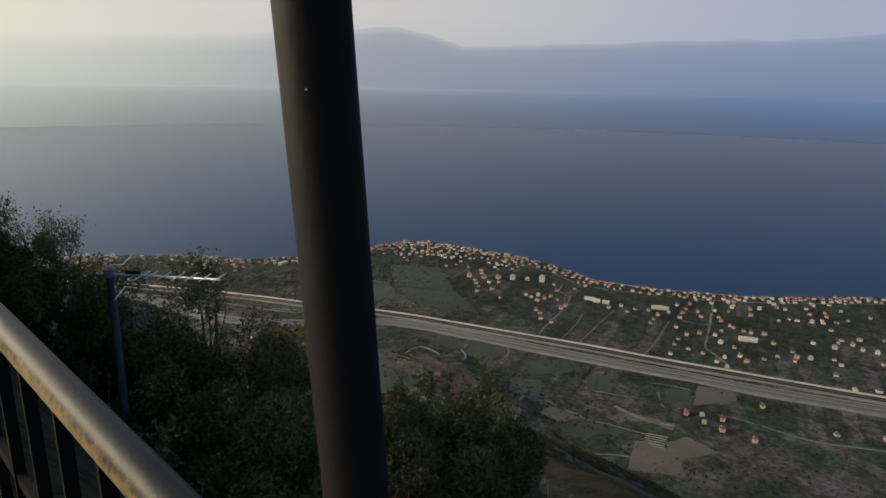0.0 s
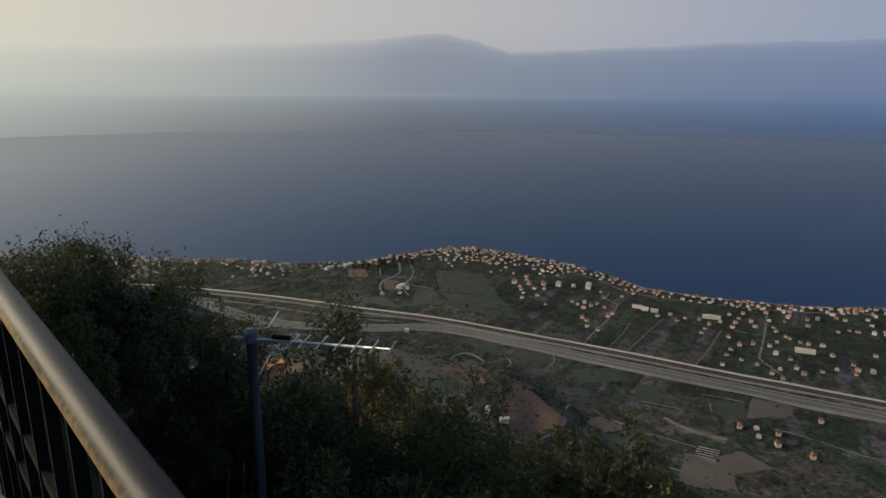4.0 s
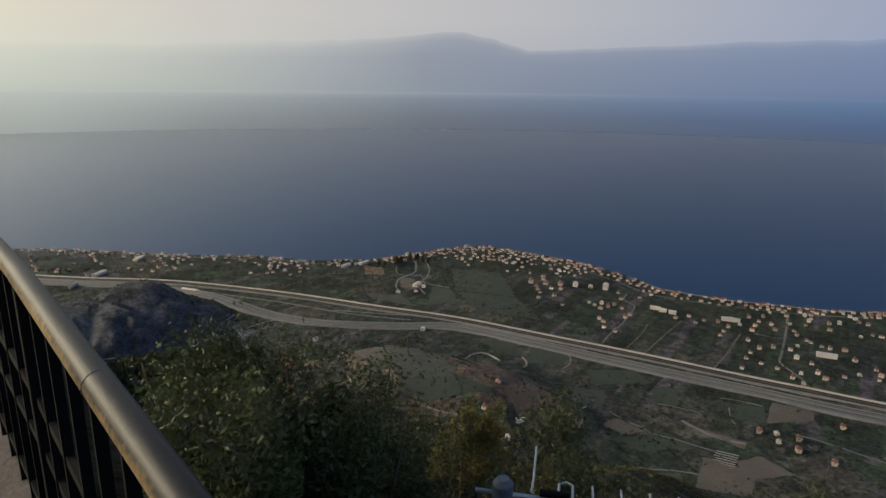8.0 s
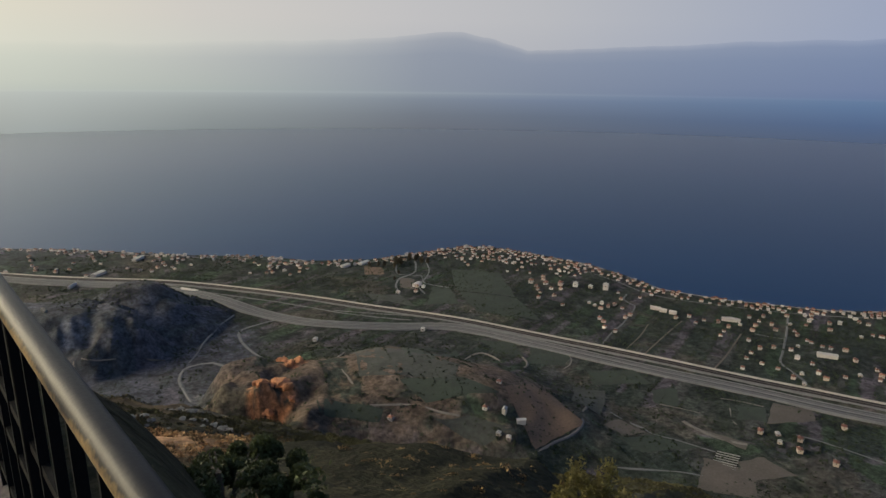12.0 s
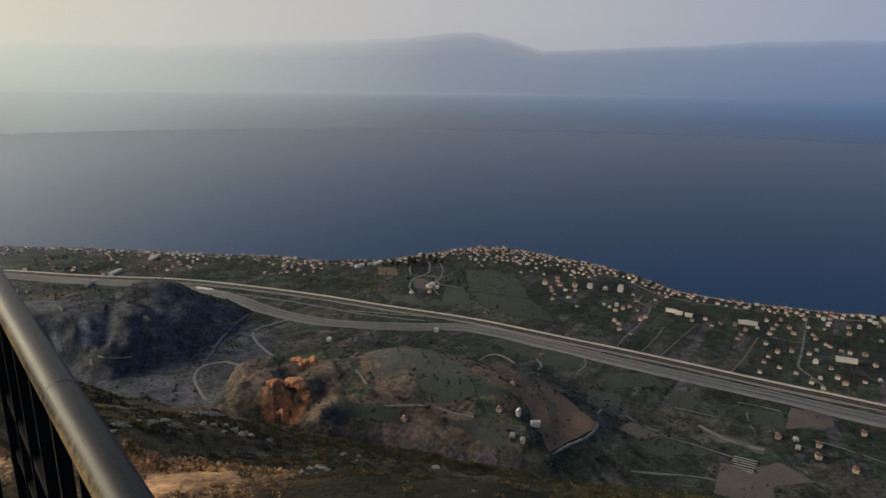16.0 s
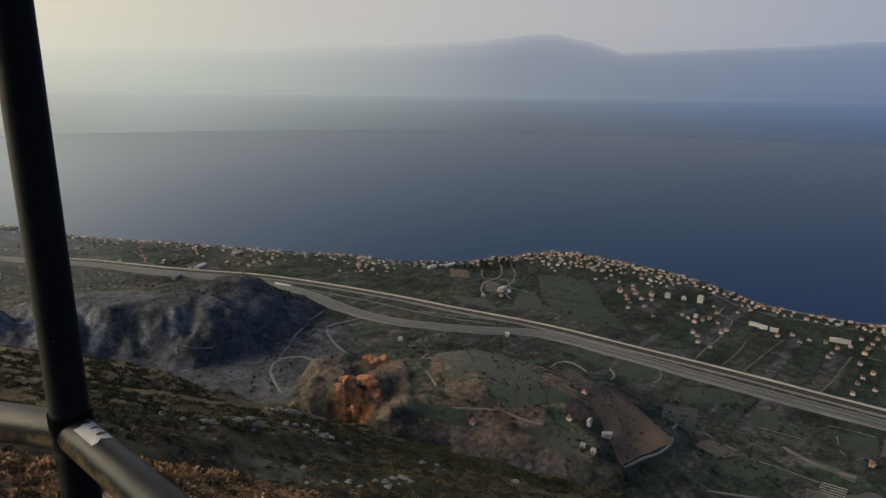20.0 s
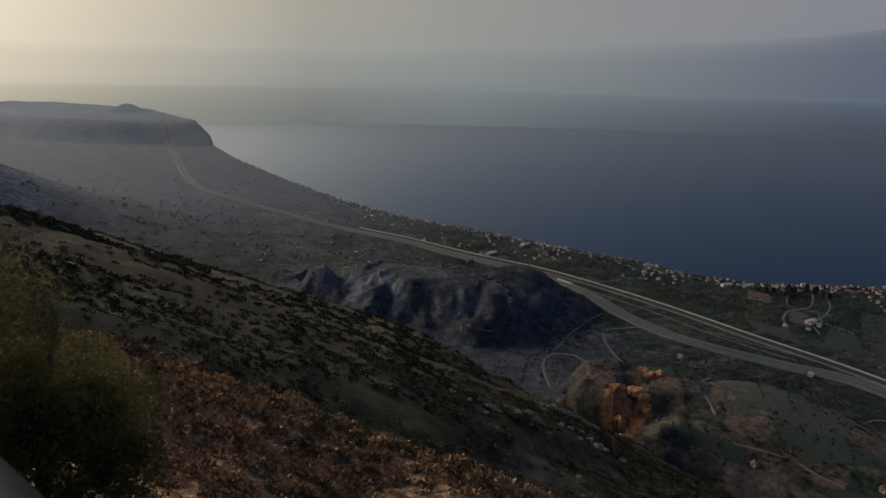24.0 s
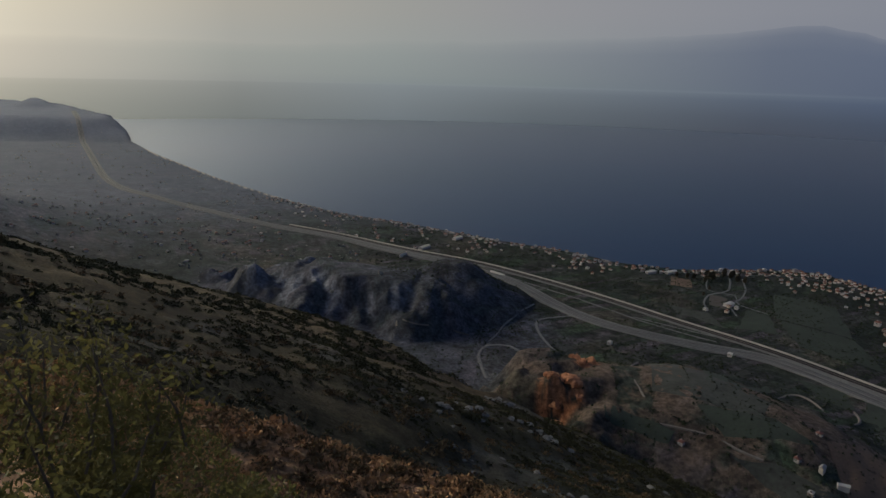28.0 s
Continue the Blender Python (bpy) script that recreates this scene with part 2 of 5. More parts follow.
def from_arrays(name, verts, faces, material, parent=None, smooth=False):
    me = bpy.data.meshes.new(name)
    verts = np.asarray(verts, dtype=np.float32)
    faces = np.asarray(faces, dtype=np.int32)
    k = faces.shape[1]
    me.vertices.add(len(verts))
    me.vertices.foreach_set("co", verts.ravel())
    me.loops.add(faces.size)
    me.loops.foreach_set("vertex_index", faces.ravel())
    me.polygons.add(len(faces))
    me.polygons.foreach_set("loop_start", np.arange(0, faces.size, k, dtype=np.int32))
    me.update(calc_edges=True)
    me.validate()
    if smooth:
        me.shade_smooth()
    me.materials.append(material)
    ob = new(name, me)
    ob.parent = parent
    return ob


def empty(name, m, label, category, group="", kind=""):
    ob = new(name)
    ob.matrix_world = m
    return tagged(ob, label, category, group, kind)


def box(bm, lo, hi):
    """An upright box between two corners."""
    c = [(a + b) / 2 for a, b in zip(lo, hi)]
    s = [b - a for a, b in zip(lo, hi)]
    bmesh.ops.create_cube(bm, size=1, matrix=Matrix.LocRotScale(c, None, s))


def tube(bm, pts, radius, sides=16, caps=True):
    """A round bar along a line of points."""
    pts = [Vector(p) for p in pts]
    rings = []
    for i, p in enumerate(pts):
        a = (pts[min(i + 1, len(pts) - 1)] - pts[max(i - 1, 0)]).normalized()
        u = a.cross(Vector((0, 0, 1)))
        u = u.normalized() if u.length > 1e-3 else Vector((1, 0, 0))
        w = u.cross(a).normalized()
        r = radius[i] if isinstance(radius, (list, tuple)) else radius
        rings.append([bm.verts.new(p + (u * math.cos(t) + w * math.sin(t)) * r) for t in [2 * math.pi * k / sides for k in range(sides)]])
    for r0, r1 in zip(rings, rings[1:]):
        for k in range(sides):
            bm.faces.new((r0[k], r0[(k + 1) % sides], r1[(k + 1) % sides], r1[k]))
    if caps:
        bm.faces.new(rings[0])
        bm.faces.new(rings[-1][::-1])


# ---- value noise for the land ----
def vnoise(x, y, seed=0):
    xi, yi = np.floor(x).astype(np.int64), np.floor(y).astype(np.int64)
    fx, fy = x - xi, y - yi
    fx, fy = fx * fx * (3 - 2 * fx), fy * fy * (3 - 2 * fy)

    def h(a, b):
        v = (a * 374761393 + b * 668265263 + seed * 974634821) & 0xFFFFFFFF
        v = ((v ^ (v >> 13)) * 1274126177) & 0xFFFFFFFF
        return ((v ^ (v >> 16)) & 0xFFFF) / 65535.0
    return (h(xi, yi) * (1 - fx) + h(xi + 1, yi) * fx) * (1 - fy) + (h(xi, yi + 1) * (1 - fx) + h(xi + 1, yi + 1) * fx) * fy


def fbm(x, y, scale, octaves=4, seed=0):
    out, amp = 0, 1.0
    for o in range(octaves):
        out = out + amp * (vnoise(x / scale * 2 ** o + 17.3 * o, y / scale * 2 ** o - 9.1 * o, seed + o) - 0.5)
        amp *= 0.5
    return out


# ---- plan ----
SEA = -300.0
POLE_A, POLE_B = (0.028, 4.603), (-0.536, 15.24)
CORNER = (-0.27, 14.41)
D46 = np.array([-0.719, 0.695])
N46 = np.array([0.695, 0.719])
COAST = [(-2600, 5600), (-1500, 4300), (-900, 3300), (-700, 3000), (-673, 2868), (-492, 2436), (-231, 1901), (-60, 1599), (69, 1415), (217, 1281), (364, 1126),
         (460, 1041), (510, 969), (591, 917), (655, 904), (738, 894), (812, 866), (850, 765), (872, 660), (866, 588), (850, 510),
         (880, 425), (950, 315), (1098, 176), (1400, -150), (2200, -900), (3600, -2600)]


def inland(x, y):
    """Metres from the shoreline, positive on land."""
    best = np.full(x.shape, 1e9)
    sign = np.ones(x.shape)
    for (ax, ay), (bx, by) in zip(COAST, COAST[1:]):
        dx, dy = bx - ax, by - ay
        t = np.clip(((x - ax) * dx + (y - ay) * dy) / (dx * dx + dy * dy), 0, 1)
        qx, qy = x - ax - t * dx, y - ay - t * dy
        d = np.hypot(qx, qy)
        side = np.where(dx * qy - dy * qx > 0, -1.0, 1.0)
        near = d < best
        sign = np.where(near, side, sign)
        best = np.where(near, d, best)
    return best * sign


def ellipse(x, y, cx, cy, a, b, ux, uy):
    u, w = (x - cx) * ux + (y - cy) * uy, -(x - cx) * uy + (y - cy) * ux
    return np.hypot(u / a, w / b)


def ramp(v, a, b):
    t = np.clip((v - a) / (b - a), 0, 1)
    return t * t * (3 - 2 * t)


def slope_sp(x, y):
    """Distance out from the terrace's edge, and along the contour."""
    n = N46[0] * (x - POLE_B[0]) + N46[1] * (y - POLE_B[1])
    return np.maximum(x - 0.1, n), D46[0] * (x - POLE_B[0]) + D46[1] * (y - POLE_B[1])


def height(x, y):
    d = inland(x, y)
    wob = fbm(x, y, 60, 4, 3)
    land = SEA + np.where(d > 0, 1.6 * np.tanh(d / 12) + 0.03 * np.minimum(d, 900), np.maximum(0.12 * d, -6)) + 2.0 * wob * ramp(d, 20, 200)
    west = ramp(0.83 * (320 - x) + 0.56 * (428 - y) + 0.6 * (y - 470), 10, 90)
    knoll = ramp(1.12 + (0.12 + 0.22 * west) * fbm(x, y, 45, 4, 5) - ellipse(x, y, 320, 428, 190, 128, 0.56, -0.83), 0.0, 1.0 - 0.68 * west)
    land = land + 38 * knoll + 8 * knoll * fbm(x, y, 90, 3, 8)
    orange = np.maximum(1 - ramp(np.hypot(x - 246, y - 519) + 9 * wob, 8, 17), 1 - ramp(np.hypot((x - 206) * 0.85, y - 471) + 12 * wob, 10, 20))
    land = land + orange * 8 * np.abs(fbm(x + y, y * 0.4, 12, 4, 15))
    q = ellipse(x, y, 60, 805, 230, 88, 0.75, -0.66)
    gully = ramp(1.15 + 0.7 * fbm(x, y, 70, 5, 6) - q, 0.0, 0.95)
    cone = np.clip(1.08 - np.hypot(x - 186, y - 808) / 108 + 0.16 * fbm(x, y, 50, 4, 18), 0, 1)
    land = land + np.maximum(49 * gully, 58 * ramp(cone, -0.25, 1.15) - 6) * ramp(np.maximum(gully, cone), 0, 0.1) - 6 * np.abs(fbm(x + 0.4 * y, y * 0.3, 20, 4, 16)) * ramp(gully, 0.05, 0.3) * (1 - ramp(gully, 0.85, 1.0))
    foot = np.exp(-((x + 800) ** 2 + (y - 1050) ** 2) / 330 ** 2)
    land = land + 190 * foot
    head = ramp(1.05 + 0.18 * fbm(x, y, 300, 4, 9) - ellipse(x, y, -1480, 3500, 1040, 520, -0.766, 0.643), 0, 0.3)
    land = land + np.where(d > 4, (80 + 16 * ramp(y, 2900, 4200) + 42 * np.exp(-((x + 1236) ** 2 + (y - 3535) ** 2) / 70 ** 2)) * head, 0)
    s, p = slope_sp(x, y)
    grad = np.interp(p, [-60, -26, 2, 20, 40, 50, 73, 129, 190, 260], [0.72, 0.71, 0.66, 0.625, 0.585, 0.56, 0.53, 0.56, 0.66, 0.76]) - 0.036
    crest = 72 + 22 * ramp(p, 20, 120) + 12 * fbm(x, y, 40, 3, 12)
    hill = -0.15 - 1.2 * ramp(s, 0.1, 1.6) - grad * np.minimum(s, crest) - 1.0 * np.maximum(s - crest, 0)
    edge = np.interp(p, [-2, 1, 5, 12, 18], [8.5, 9.1, 9.1, 6.1, 3.5])
    hill = hill + np.interp(p, [-6, 0, 9, 16, 21], [0.3, 0.9, 0.9, 0.5, 0.1]) * ramp(s, edge - 5, edge) * (1 - ramp(s, edge + 0.1, edge + 1.2))
    hill = hill - 2.0 * ramp(s, edge + 0.2, edge + 3) * (1 - ramp(s, 20, 55)) * (1 - ramp(np.abs(p - 4), 10, 20))
    rough = ramp(s, 1, 12)
    hill = hill + rough * (1.5 * fbm(x, y, 14, 5, 2) + 0.5 * fbm(x, y, 3, 3, 4)) + 0.12 * fbm(x, y, 0.8, 3, 7) * ramp(s, 0.2, 2)
    hill = np.where(s < 0, -0.15 + 0.3 * np.maximum(-s - 9, 0), hill)
    return np.maximum(land, hill), dict(d=d, orange=orange, knoll=knoll, gully=gully, head=head, s=s, p=p, foot=foot, edge=edge, is_hill=hill > land)


def ground_z(x, y):
    z, _ = height(np.atleast_1d(np.float64(x)), np.atleast_1d(np.float64(y)))
    return float(z[0])


def mixc(a, b, t):
    return a * (1 - t[..., None]) + b * t[..., None]


def plots(x, y, turn, narrow, broad, length, wander, seed):
    """Farmland parcels: a random number for each plot, and how near its long edges are."""
    wx, wy = x + wander * fbm(x, y, 40, 3, 80 + seed), y + wander * fbm(x, y, 40, 3, 90 + seed)
    u, v = wx * math.cos(turn) + wy * math.sin(turn), wy * math.cos(turn) - wx * math.sin(turn)
    rr = np.random.RandomState(seed)
    edges = -3000 + np.cumsum(rr.uniform(narrow, broad, 1200))
    iv = np.clip(np.searchsorted(edges, v), 1, 1199)
    iu = np.floor(u / length + rr.uniform(0, 1, 1200)[iv]).astype(np.int64)
    h = (iv * 73856093 + iu * 19349663 + seed * 83492791) & 0xFFFFFFFF
    h = ((h ^ (h >> 13)) * 1274126177) & 0xFFFFFFFF
    gap = np.minimum(np.abs(v - edges[iv]), np.abs(v - edges[iv - 1]))
    return ((h ^ (h >> 16)) & 0xFFFF) / 65535.0, 1 - ramp(gap, 0.8, 2.6)


def build_ground():
    """One sheet of land from the terrace to the horizon, finest where it is seen closest."""
    az = np.radians(np.concatenate([np.arange(-84, 40, 0.2), np.arange(40, 276, 4.0)]))
    r = np.concatenate([[0.4], np.geomspace(0.9, 300, 220), np.arange(303, 1000, 3.2), np.geomspace(1005, 4930, 80)])
    cx, cy = -0.4, 12.0
    A, R = np.meshgrid(az, r)
    x, y = cx - np.sin(A) * R, cy + np.cos(A) * R
    z, k = height(x, y)
    nr, na = x.shape
    gz, gx = np.gradient(z)
    dr = np.gradient(R, axis=0)
    steep = np.hypot(gz / np.maximum(dr, 1e-3), gx / np.maximum(R * 0.0035, 1e-3))
    c = np.array
    n1, n2, n3 = fbm(x, y, 55, 4, 21), fbm(x, y, 16, 4, 22), fbm(x, y, 4, 4, 23)
    # long narrow plots between the railway and the shore, blocks of fields inland of the motorway
    strips, strip_edge = plots(x, y, 0.33, 5.0, 17.0, 95.0, 2.0, 1)
    blocks, block_edge = plots(x, y, 1.15, 12.0, 42.0, 60.0, 9.0, 2)
    seaward = ramp(430 - k["d"], -15, 15)
    pick = strips * seaward + blocks * (1 - seaward)
    hedge = strip_edge * seaward + block_edge * (1 - seaward)
    cover = mixc(np.broadcast_to(c([0.038, 0.044, 0.036]), (*x.shape, 3)), c([0.057, 0.057, 0.055]), ramp(pick, 0.30, 0.34))
    cover = mixc(cover, c([0.029, 0.037, 0.031]), ramp(pick, 0.50, 0.53))
    cover = mixc(cover, c([0.078, 0.068, 0.078]), ramp(pick, 0.70, 0.73))
    cover = mixc(cover, c([0.041, 0.057, 0.038]), ramp(pick, 0.86, 0.88))
    cover = mixc(cover, c([0.017, 0.021, 0.019]), hedge * ramp(n2, -0.25, 0.1) * 0.8)
    cover = mixc(cover, c([0.080, 0.069, 0.058]), ramp(n1 + 0.5 * n2, 0.22, 0.45) * 0.7)
    cover = mixc(cover, c([0.026, 0.031, 0.028]), ramp(n2 - 0.5 * n1, 0.12, 0.32) * 0.8)
    top = ramp(k["knoll"], 0.15, 0.7)
    cover = mixc(cover, c([0.101, 0.076, 0.061]), top * ramp(n1 + 0.6 * n2, -0.5, -0.1) * ramp(pick, 0.12, 0.2) * 0.9)
    cover = mixc(cover, c([0.114, 0.082, 0.061]), top * ramp(n2 + 0.7 * n3, 0.1, 0.35) * 0.7)
    orange = k["orange"]
    cover = mixc(cover, c([0.40, 0.175, 0.085]), orange * ramp(n2 + n3, -0.3, 0.2))
    shale = np.maximum(ramp(k["gully"], 0.0, 0.3), 1 - ramp(ellipse(x, y, 60, 745, 250, 190, 0.75, -0.66) + 0.3 * n1, 0.8, 1.15))
    cover = mixc(cover, c([0.069, 0.071, 0.088]), shale * (0.6 + 0.35 * ramp(n2, -0.1, 0.3)))
    streak = fbm(x + 6 * n2, y * 0.35 + 8 * n2, 14, 5, 31)
    cover = mixc(cover, c([0.140, 0.147, 0.180]), ramp(k["gully"], 0.1, 0.4) * (1 - ramp(k["gully"], 0.85, 1)) * ramp(streak, 0.02, 0.22) * (1 - ramp(x, 90, 150)) * 0.9)
    # headland and far plain paled and blued, haze painted into the land colour
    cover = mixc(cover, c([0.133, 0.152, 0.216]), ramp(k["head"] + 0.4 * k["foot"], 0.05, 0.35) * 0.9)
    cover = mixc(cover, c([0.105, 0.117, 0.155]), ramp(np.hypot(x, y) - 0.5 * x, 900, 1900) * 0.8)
    cover = mixc(cover, c([0.36, 0.31, 0.27]), (1 - ramp(np.abs(k["d"] - 4), 2.5, 5)))
    s = k["s"]
    hill = mixc(mixc(np.broadcast_to(c([0.030, 0.029, 0.017]), (*x.shape, 3)), c([0.088, 0.068, 0.038]), ramp(k["p"], 12, 45)), c([0.135, 0.092, 0.055]), ramp(n2 + 0.5 * n3, -0.02 + 0.12 * (1 - ramp(k["p"], 8, 30)), 0.4) * (0.15 + 0.45 * ramp(k["p"], 15, 60)))
    hill = mixc(hill, c([0.46, 0.27, 0.145]), ramp(n3 + 0.5 * n2, -0.35, 0.15) * (1 - ramp(s, k["edge"] - 0.2, k["edge"] + 0.5)) * ramp(k["p"] + 3 * n2, 0, 3.5) * (1 - ramp(k["p"] + 4 * n2, 11, 16)))
    hill = mixc(hill, c([0.21, 0.205, 0.195]), ramp(fbm(x, y, 5, 4, 33), 0.2, 0.4) * ramp(s, 12, 18) * (1 - ramp(k["p"], 30, 70)) * 0.25)
    cover = np.where(k["is_hill"][..., None], hill, cover)
    idx = np.arange(nr * na).reshape(nr, na)
    nxt = np.roll(idx, -1, axis=1)
    faces = np.stack([idx[:-1], idx[1:], nxt[1:], nxt[:-1]], -1).reshape(-1, 4)
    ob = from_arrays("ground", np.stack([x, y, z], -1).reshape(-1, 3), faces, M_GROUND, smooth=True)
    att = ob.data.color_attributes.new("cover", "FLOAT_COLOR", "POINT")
    # alpha weakens the colour noise with distance, as haze would
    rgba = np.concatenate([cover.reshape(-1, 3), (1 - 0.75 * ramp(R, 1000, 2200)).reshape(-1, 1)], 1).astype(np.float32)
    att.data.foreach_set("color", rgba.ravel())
    return tagged(ob, "hillside with dry grass and scrub, coastal plain with fields", "ground", kind="structure")


build_ground()


def build_sea():
    r = np.geomspace(300, 4940, 60)
    az = np.linspace(0, 2 * math.pi, 181)[:-1]
    A, R = np.meshgrid(az, r)
    v = np.stack([R * np.cos(A), R * np.sin(A), np.full(R.shape, SEA)], -1).reshape(-1, 3)
    idx = np.arange(v.shape[0]).reshape(R.shape)
    nxt = np.roll(idx, -1, axis=1)
    f = np.stack([idx[:-1], idx[1:], nxt[1:], nxt[:-1]], -1).reshape(-1, 4)
    return tagged(from_arrays("water", v, f, M_WATER), "calm blue-grey sea under haze", "water", kind="structure")


build_sea()


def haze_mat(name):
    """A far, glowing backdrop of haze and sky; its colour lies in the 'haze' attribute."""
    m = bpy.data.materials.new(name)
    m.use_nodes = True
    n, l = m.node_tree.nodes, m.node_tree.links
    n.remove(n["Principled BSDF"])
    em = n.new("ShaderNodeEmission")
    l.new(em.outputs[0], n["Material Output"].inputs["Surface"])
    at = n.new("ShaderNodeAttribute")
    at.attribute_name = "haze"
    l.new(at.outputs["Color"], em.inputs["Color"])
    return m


M_HAZE = haze_mat("far_haze")
# colours by bearing, from the far right round to the sun's side, haze painted in
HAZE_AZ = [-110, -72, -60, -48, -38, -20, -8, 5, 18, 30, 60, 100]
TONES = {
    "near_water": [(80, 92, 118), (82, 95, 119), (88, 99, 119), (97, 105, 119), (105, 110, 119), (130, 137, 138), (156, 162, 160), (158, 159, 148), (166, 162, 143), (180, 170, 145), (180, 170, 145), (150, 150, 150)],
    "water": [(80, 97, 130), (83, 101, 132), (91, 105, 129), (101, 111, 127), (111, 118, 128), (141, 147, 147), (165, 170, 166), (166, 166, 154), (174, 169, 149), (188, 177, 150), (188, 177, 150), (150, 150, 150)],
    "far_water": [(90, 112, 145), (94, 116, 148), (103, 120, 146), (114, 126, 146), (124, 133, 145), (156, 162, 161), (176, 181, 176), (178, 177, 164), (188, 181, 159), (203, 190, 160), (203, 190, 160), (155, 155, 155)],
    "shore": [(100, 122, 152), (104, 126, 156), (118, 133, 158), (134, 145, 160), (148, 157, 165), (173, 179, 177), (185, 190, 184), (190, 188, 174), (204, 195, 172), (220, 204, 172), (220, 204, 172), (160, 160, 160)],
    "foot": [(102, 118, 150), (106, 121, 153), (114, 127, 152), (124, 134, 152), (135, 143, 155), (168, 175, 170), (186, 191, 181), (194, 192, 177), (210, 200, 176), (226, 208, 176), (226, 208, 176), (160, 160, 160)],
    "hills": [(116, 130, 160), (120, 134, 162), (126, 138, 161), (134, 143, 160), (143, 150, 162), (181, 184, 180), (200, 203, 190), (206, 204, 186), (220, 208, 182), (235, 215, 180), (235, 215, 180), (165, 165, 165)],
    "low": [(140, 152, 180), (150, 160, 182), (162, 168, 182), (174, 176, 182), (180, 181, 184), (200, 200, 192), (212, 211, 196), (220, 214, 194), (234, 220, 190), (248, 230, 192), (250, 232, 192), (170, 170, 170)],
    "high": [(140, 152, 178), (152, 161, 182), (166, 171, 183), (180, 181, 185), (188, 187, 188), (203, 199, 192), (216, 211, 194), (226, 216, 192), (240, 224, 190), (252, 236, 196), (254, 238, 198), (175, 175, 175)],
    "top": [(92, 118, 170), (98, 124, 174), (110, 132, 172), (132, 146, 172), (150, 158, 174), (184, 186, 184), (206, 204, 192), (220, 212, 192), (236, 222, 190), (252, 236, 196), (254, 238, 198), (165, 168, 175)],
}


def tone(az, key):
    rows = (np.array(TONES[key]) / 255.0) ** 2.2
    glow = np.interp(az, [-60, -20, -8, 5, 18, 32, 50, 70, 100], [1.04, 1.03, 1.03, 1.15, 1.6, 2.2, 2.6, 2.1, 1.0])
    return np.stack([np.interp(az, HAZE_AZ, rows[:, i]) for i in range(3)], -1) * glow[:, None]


def build_backdrop():
    """The far side of the gulf in haze: water, the opposite shore, its mountains and the low sky."""
    az = np.arange(-110, 100.1, 0.25)
    rel = -(az + 38.0)
    elev = np.interp(rel, [-40, -20, -12, -6.7, -2, 3.3, 6, 7.3, 8.8, 12, 15.5, 20, 24.3, 30, 34.4, 40], [2.0, 2.6, 3.0, 3.1, 3.6, 3.8, 3.4, 2.9, 2.35, 2.45, 2.66, 2.9, 3.07, 3.1, 3.2, 3.5]) + 0.26 * fbm(az, az * 0, 4, 6, 41)
    R = 4935.0
    ones = np.ones(az.shape)
    v, col = [], []

    def add(deg_or_z, c, rr, angle=False):
        z = 1.5 + rr * np.tan(np.radians(deg_or_z)) if angle else deg_or_z * ones
        v.append(np.stack([-np.sin(np.radians(az)) * rr, np.cos(np.radians(az)) * rr, z * ones], -1))
        col.append(c)
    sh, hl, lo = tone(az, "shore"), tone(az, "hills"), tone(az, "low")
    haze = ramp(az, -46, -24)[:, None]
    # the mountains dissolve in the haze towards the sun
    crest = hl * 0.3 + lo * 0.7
    # sky above the view brightened round the sun's bearing, to light the sea's gloss
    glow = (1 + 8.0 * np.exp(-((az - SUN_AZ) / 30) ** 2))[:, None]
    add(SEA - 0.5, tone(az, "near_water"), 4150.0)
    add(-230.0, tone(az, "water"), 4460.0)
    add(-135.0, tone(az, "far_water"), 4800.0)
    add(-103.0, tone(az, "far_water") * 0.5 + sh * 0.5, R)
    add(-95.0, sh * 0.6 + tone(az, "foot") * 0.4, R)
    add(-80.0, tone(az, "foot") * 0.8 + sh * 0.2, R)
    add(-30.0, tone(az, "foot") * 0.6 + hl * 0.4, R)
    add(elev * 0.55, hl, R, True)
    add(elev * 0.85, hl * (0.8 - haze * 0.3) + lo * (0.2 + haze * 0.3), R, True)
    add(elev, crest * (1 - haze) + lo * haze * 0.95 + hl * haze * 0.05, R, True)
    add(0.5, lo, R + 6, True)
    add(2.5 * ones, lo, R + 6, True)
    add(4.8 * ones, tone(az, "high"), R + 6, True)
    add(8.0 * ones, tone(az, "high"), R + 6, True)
    # the rows above the view are darkened away from the sun, dimming the sea
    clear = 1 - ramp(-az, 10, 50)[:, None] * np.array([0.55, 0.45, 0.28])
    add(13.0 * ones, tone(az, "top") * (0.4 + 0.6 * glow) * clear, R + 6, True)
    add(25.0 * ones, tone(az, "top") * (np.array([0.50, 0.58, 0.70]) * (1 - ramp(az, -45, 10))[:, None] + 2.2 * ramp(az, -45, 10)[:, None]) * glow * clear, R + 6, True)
    na = len(az)
    faces = []
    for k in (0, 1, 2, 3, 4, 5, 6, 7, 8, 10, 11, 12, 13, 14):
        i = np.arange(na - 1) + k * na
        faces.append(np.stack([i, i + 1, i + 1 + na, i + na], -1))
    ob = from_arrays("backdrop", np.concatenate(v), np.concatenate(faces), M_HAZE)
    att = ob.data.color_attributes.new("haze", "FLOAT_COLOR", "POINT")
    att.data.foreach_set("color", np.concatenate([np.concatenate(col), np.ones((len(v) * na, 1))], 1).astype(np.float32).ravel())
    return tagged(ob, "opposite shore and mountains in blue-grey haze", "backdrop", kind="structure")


build_backdrop()


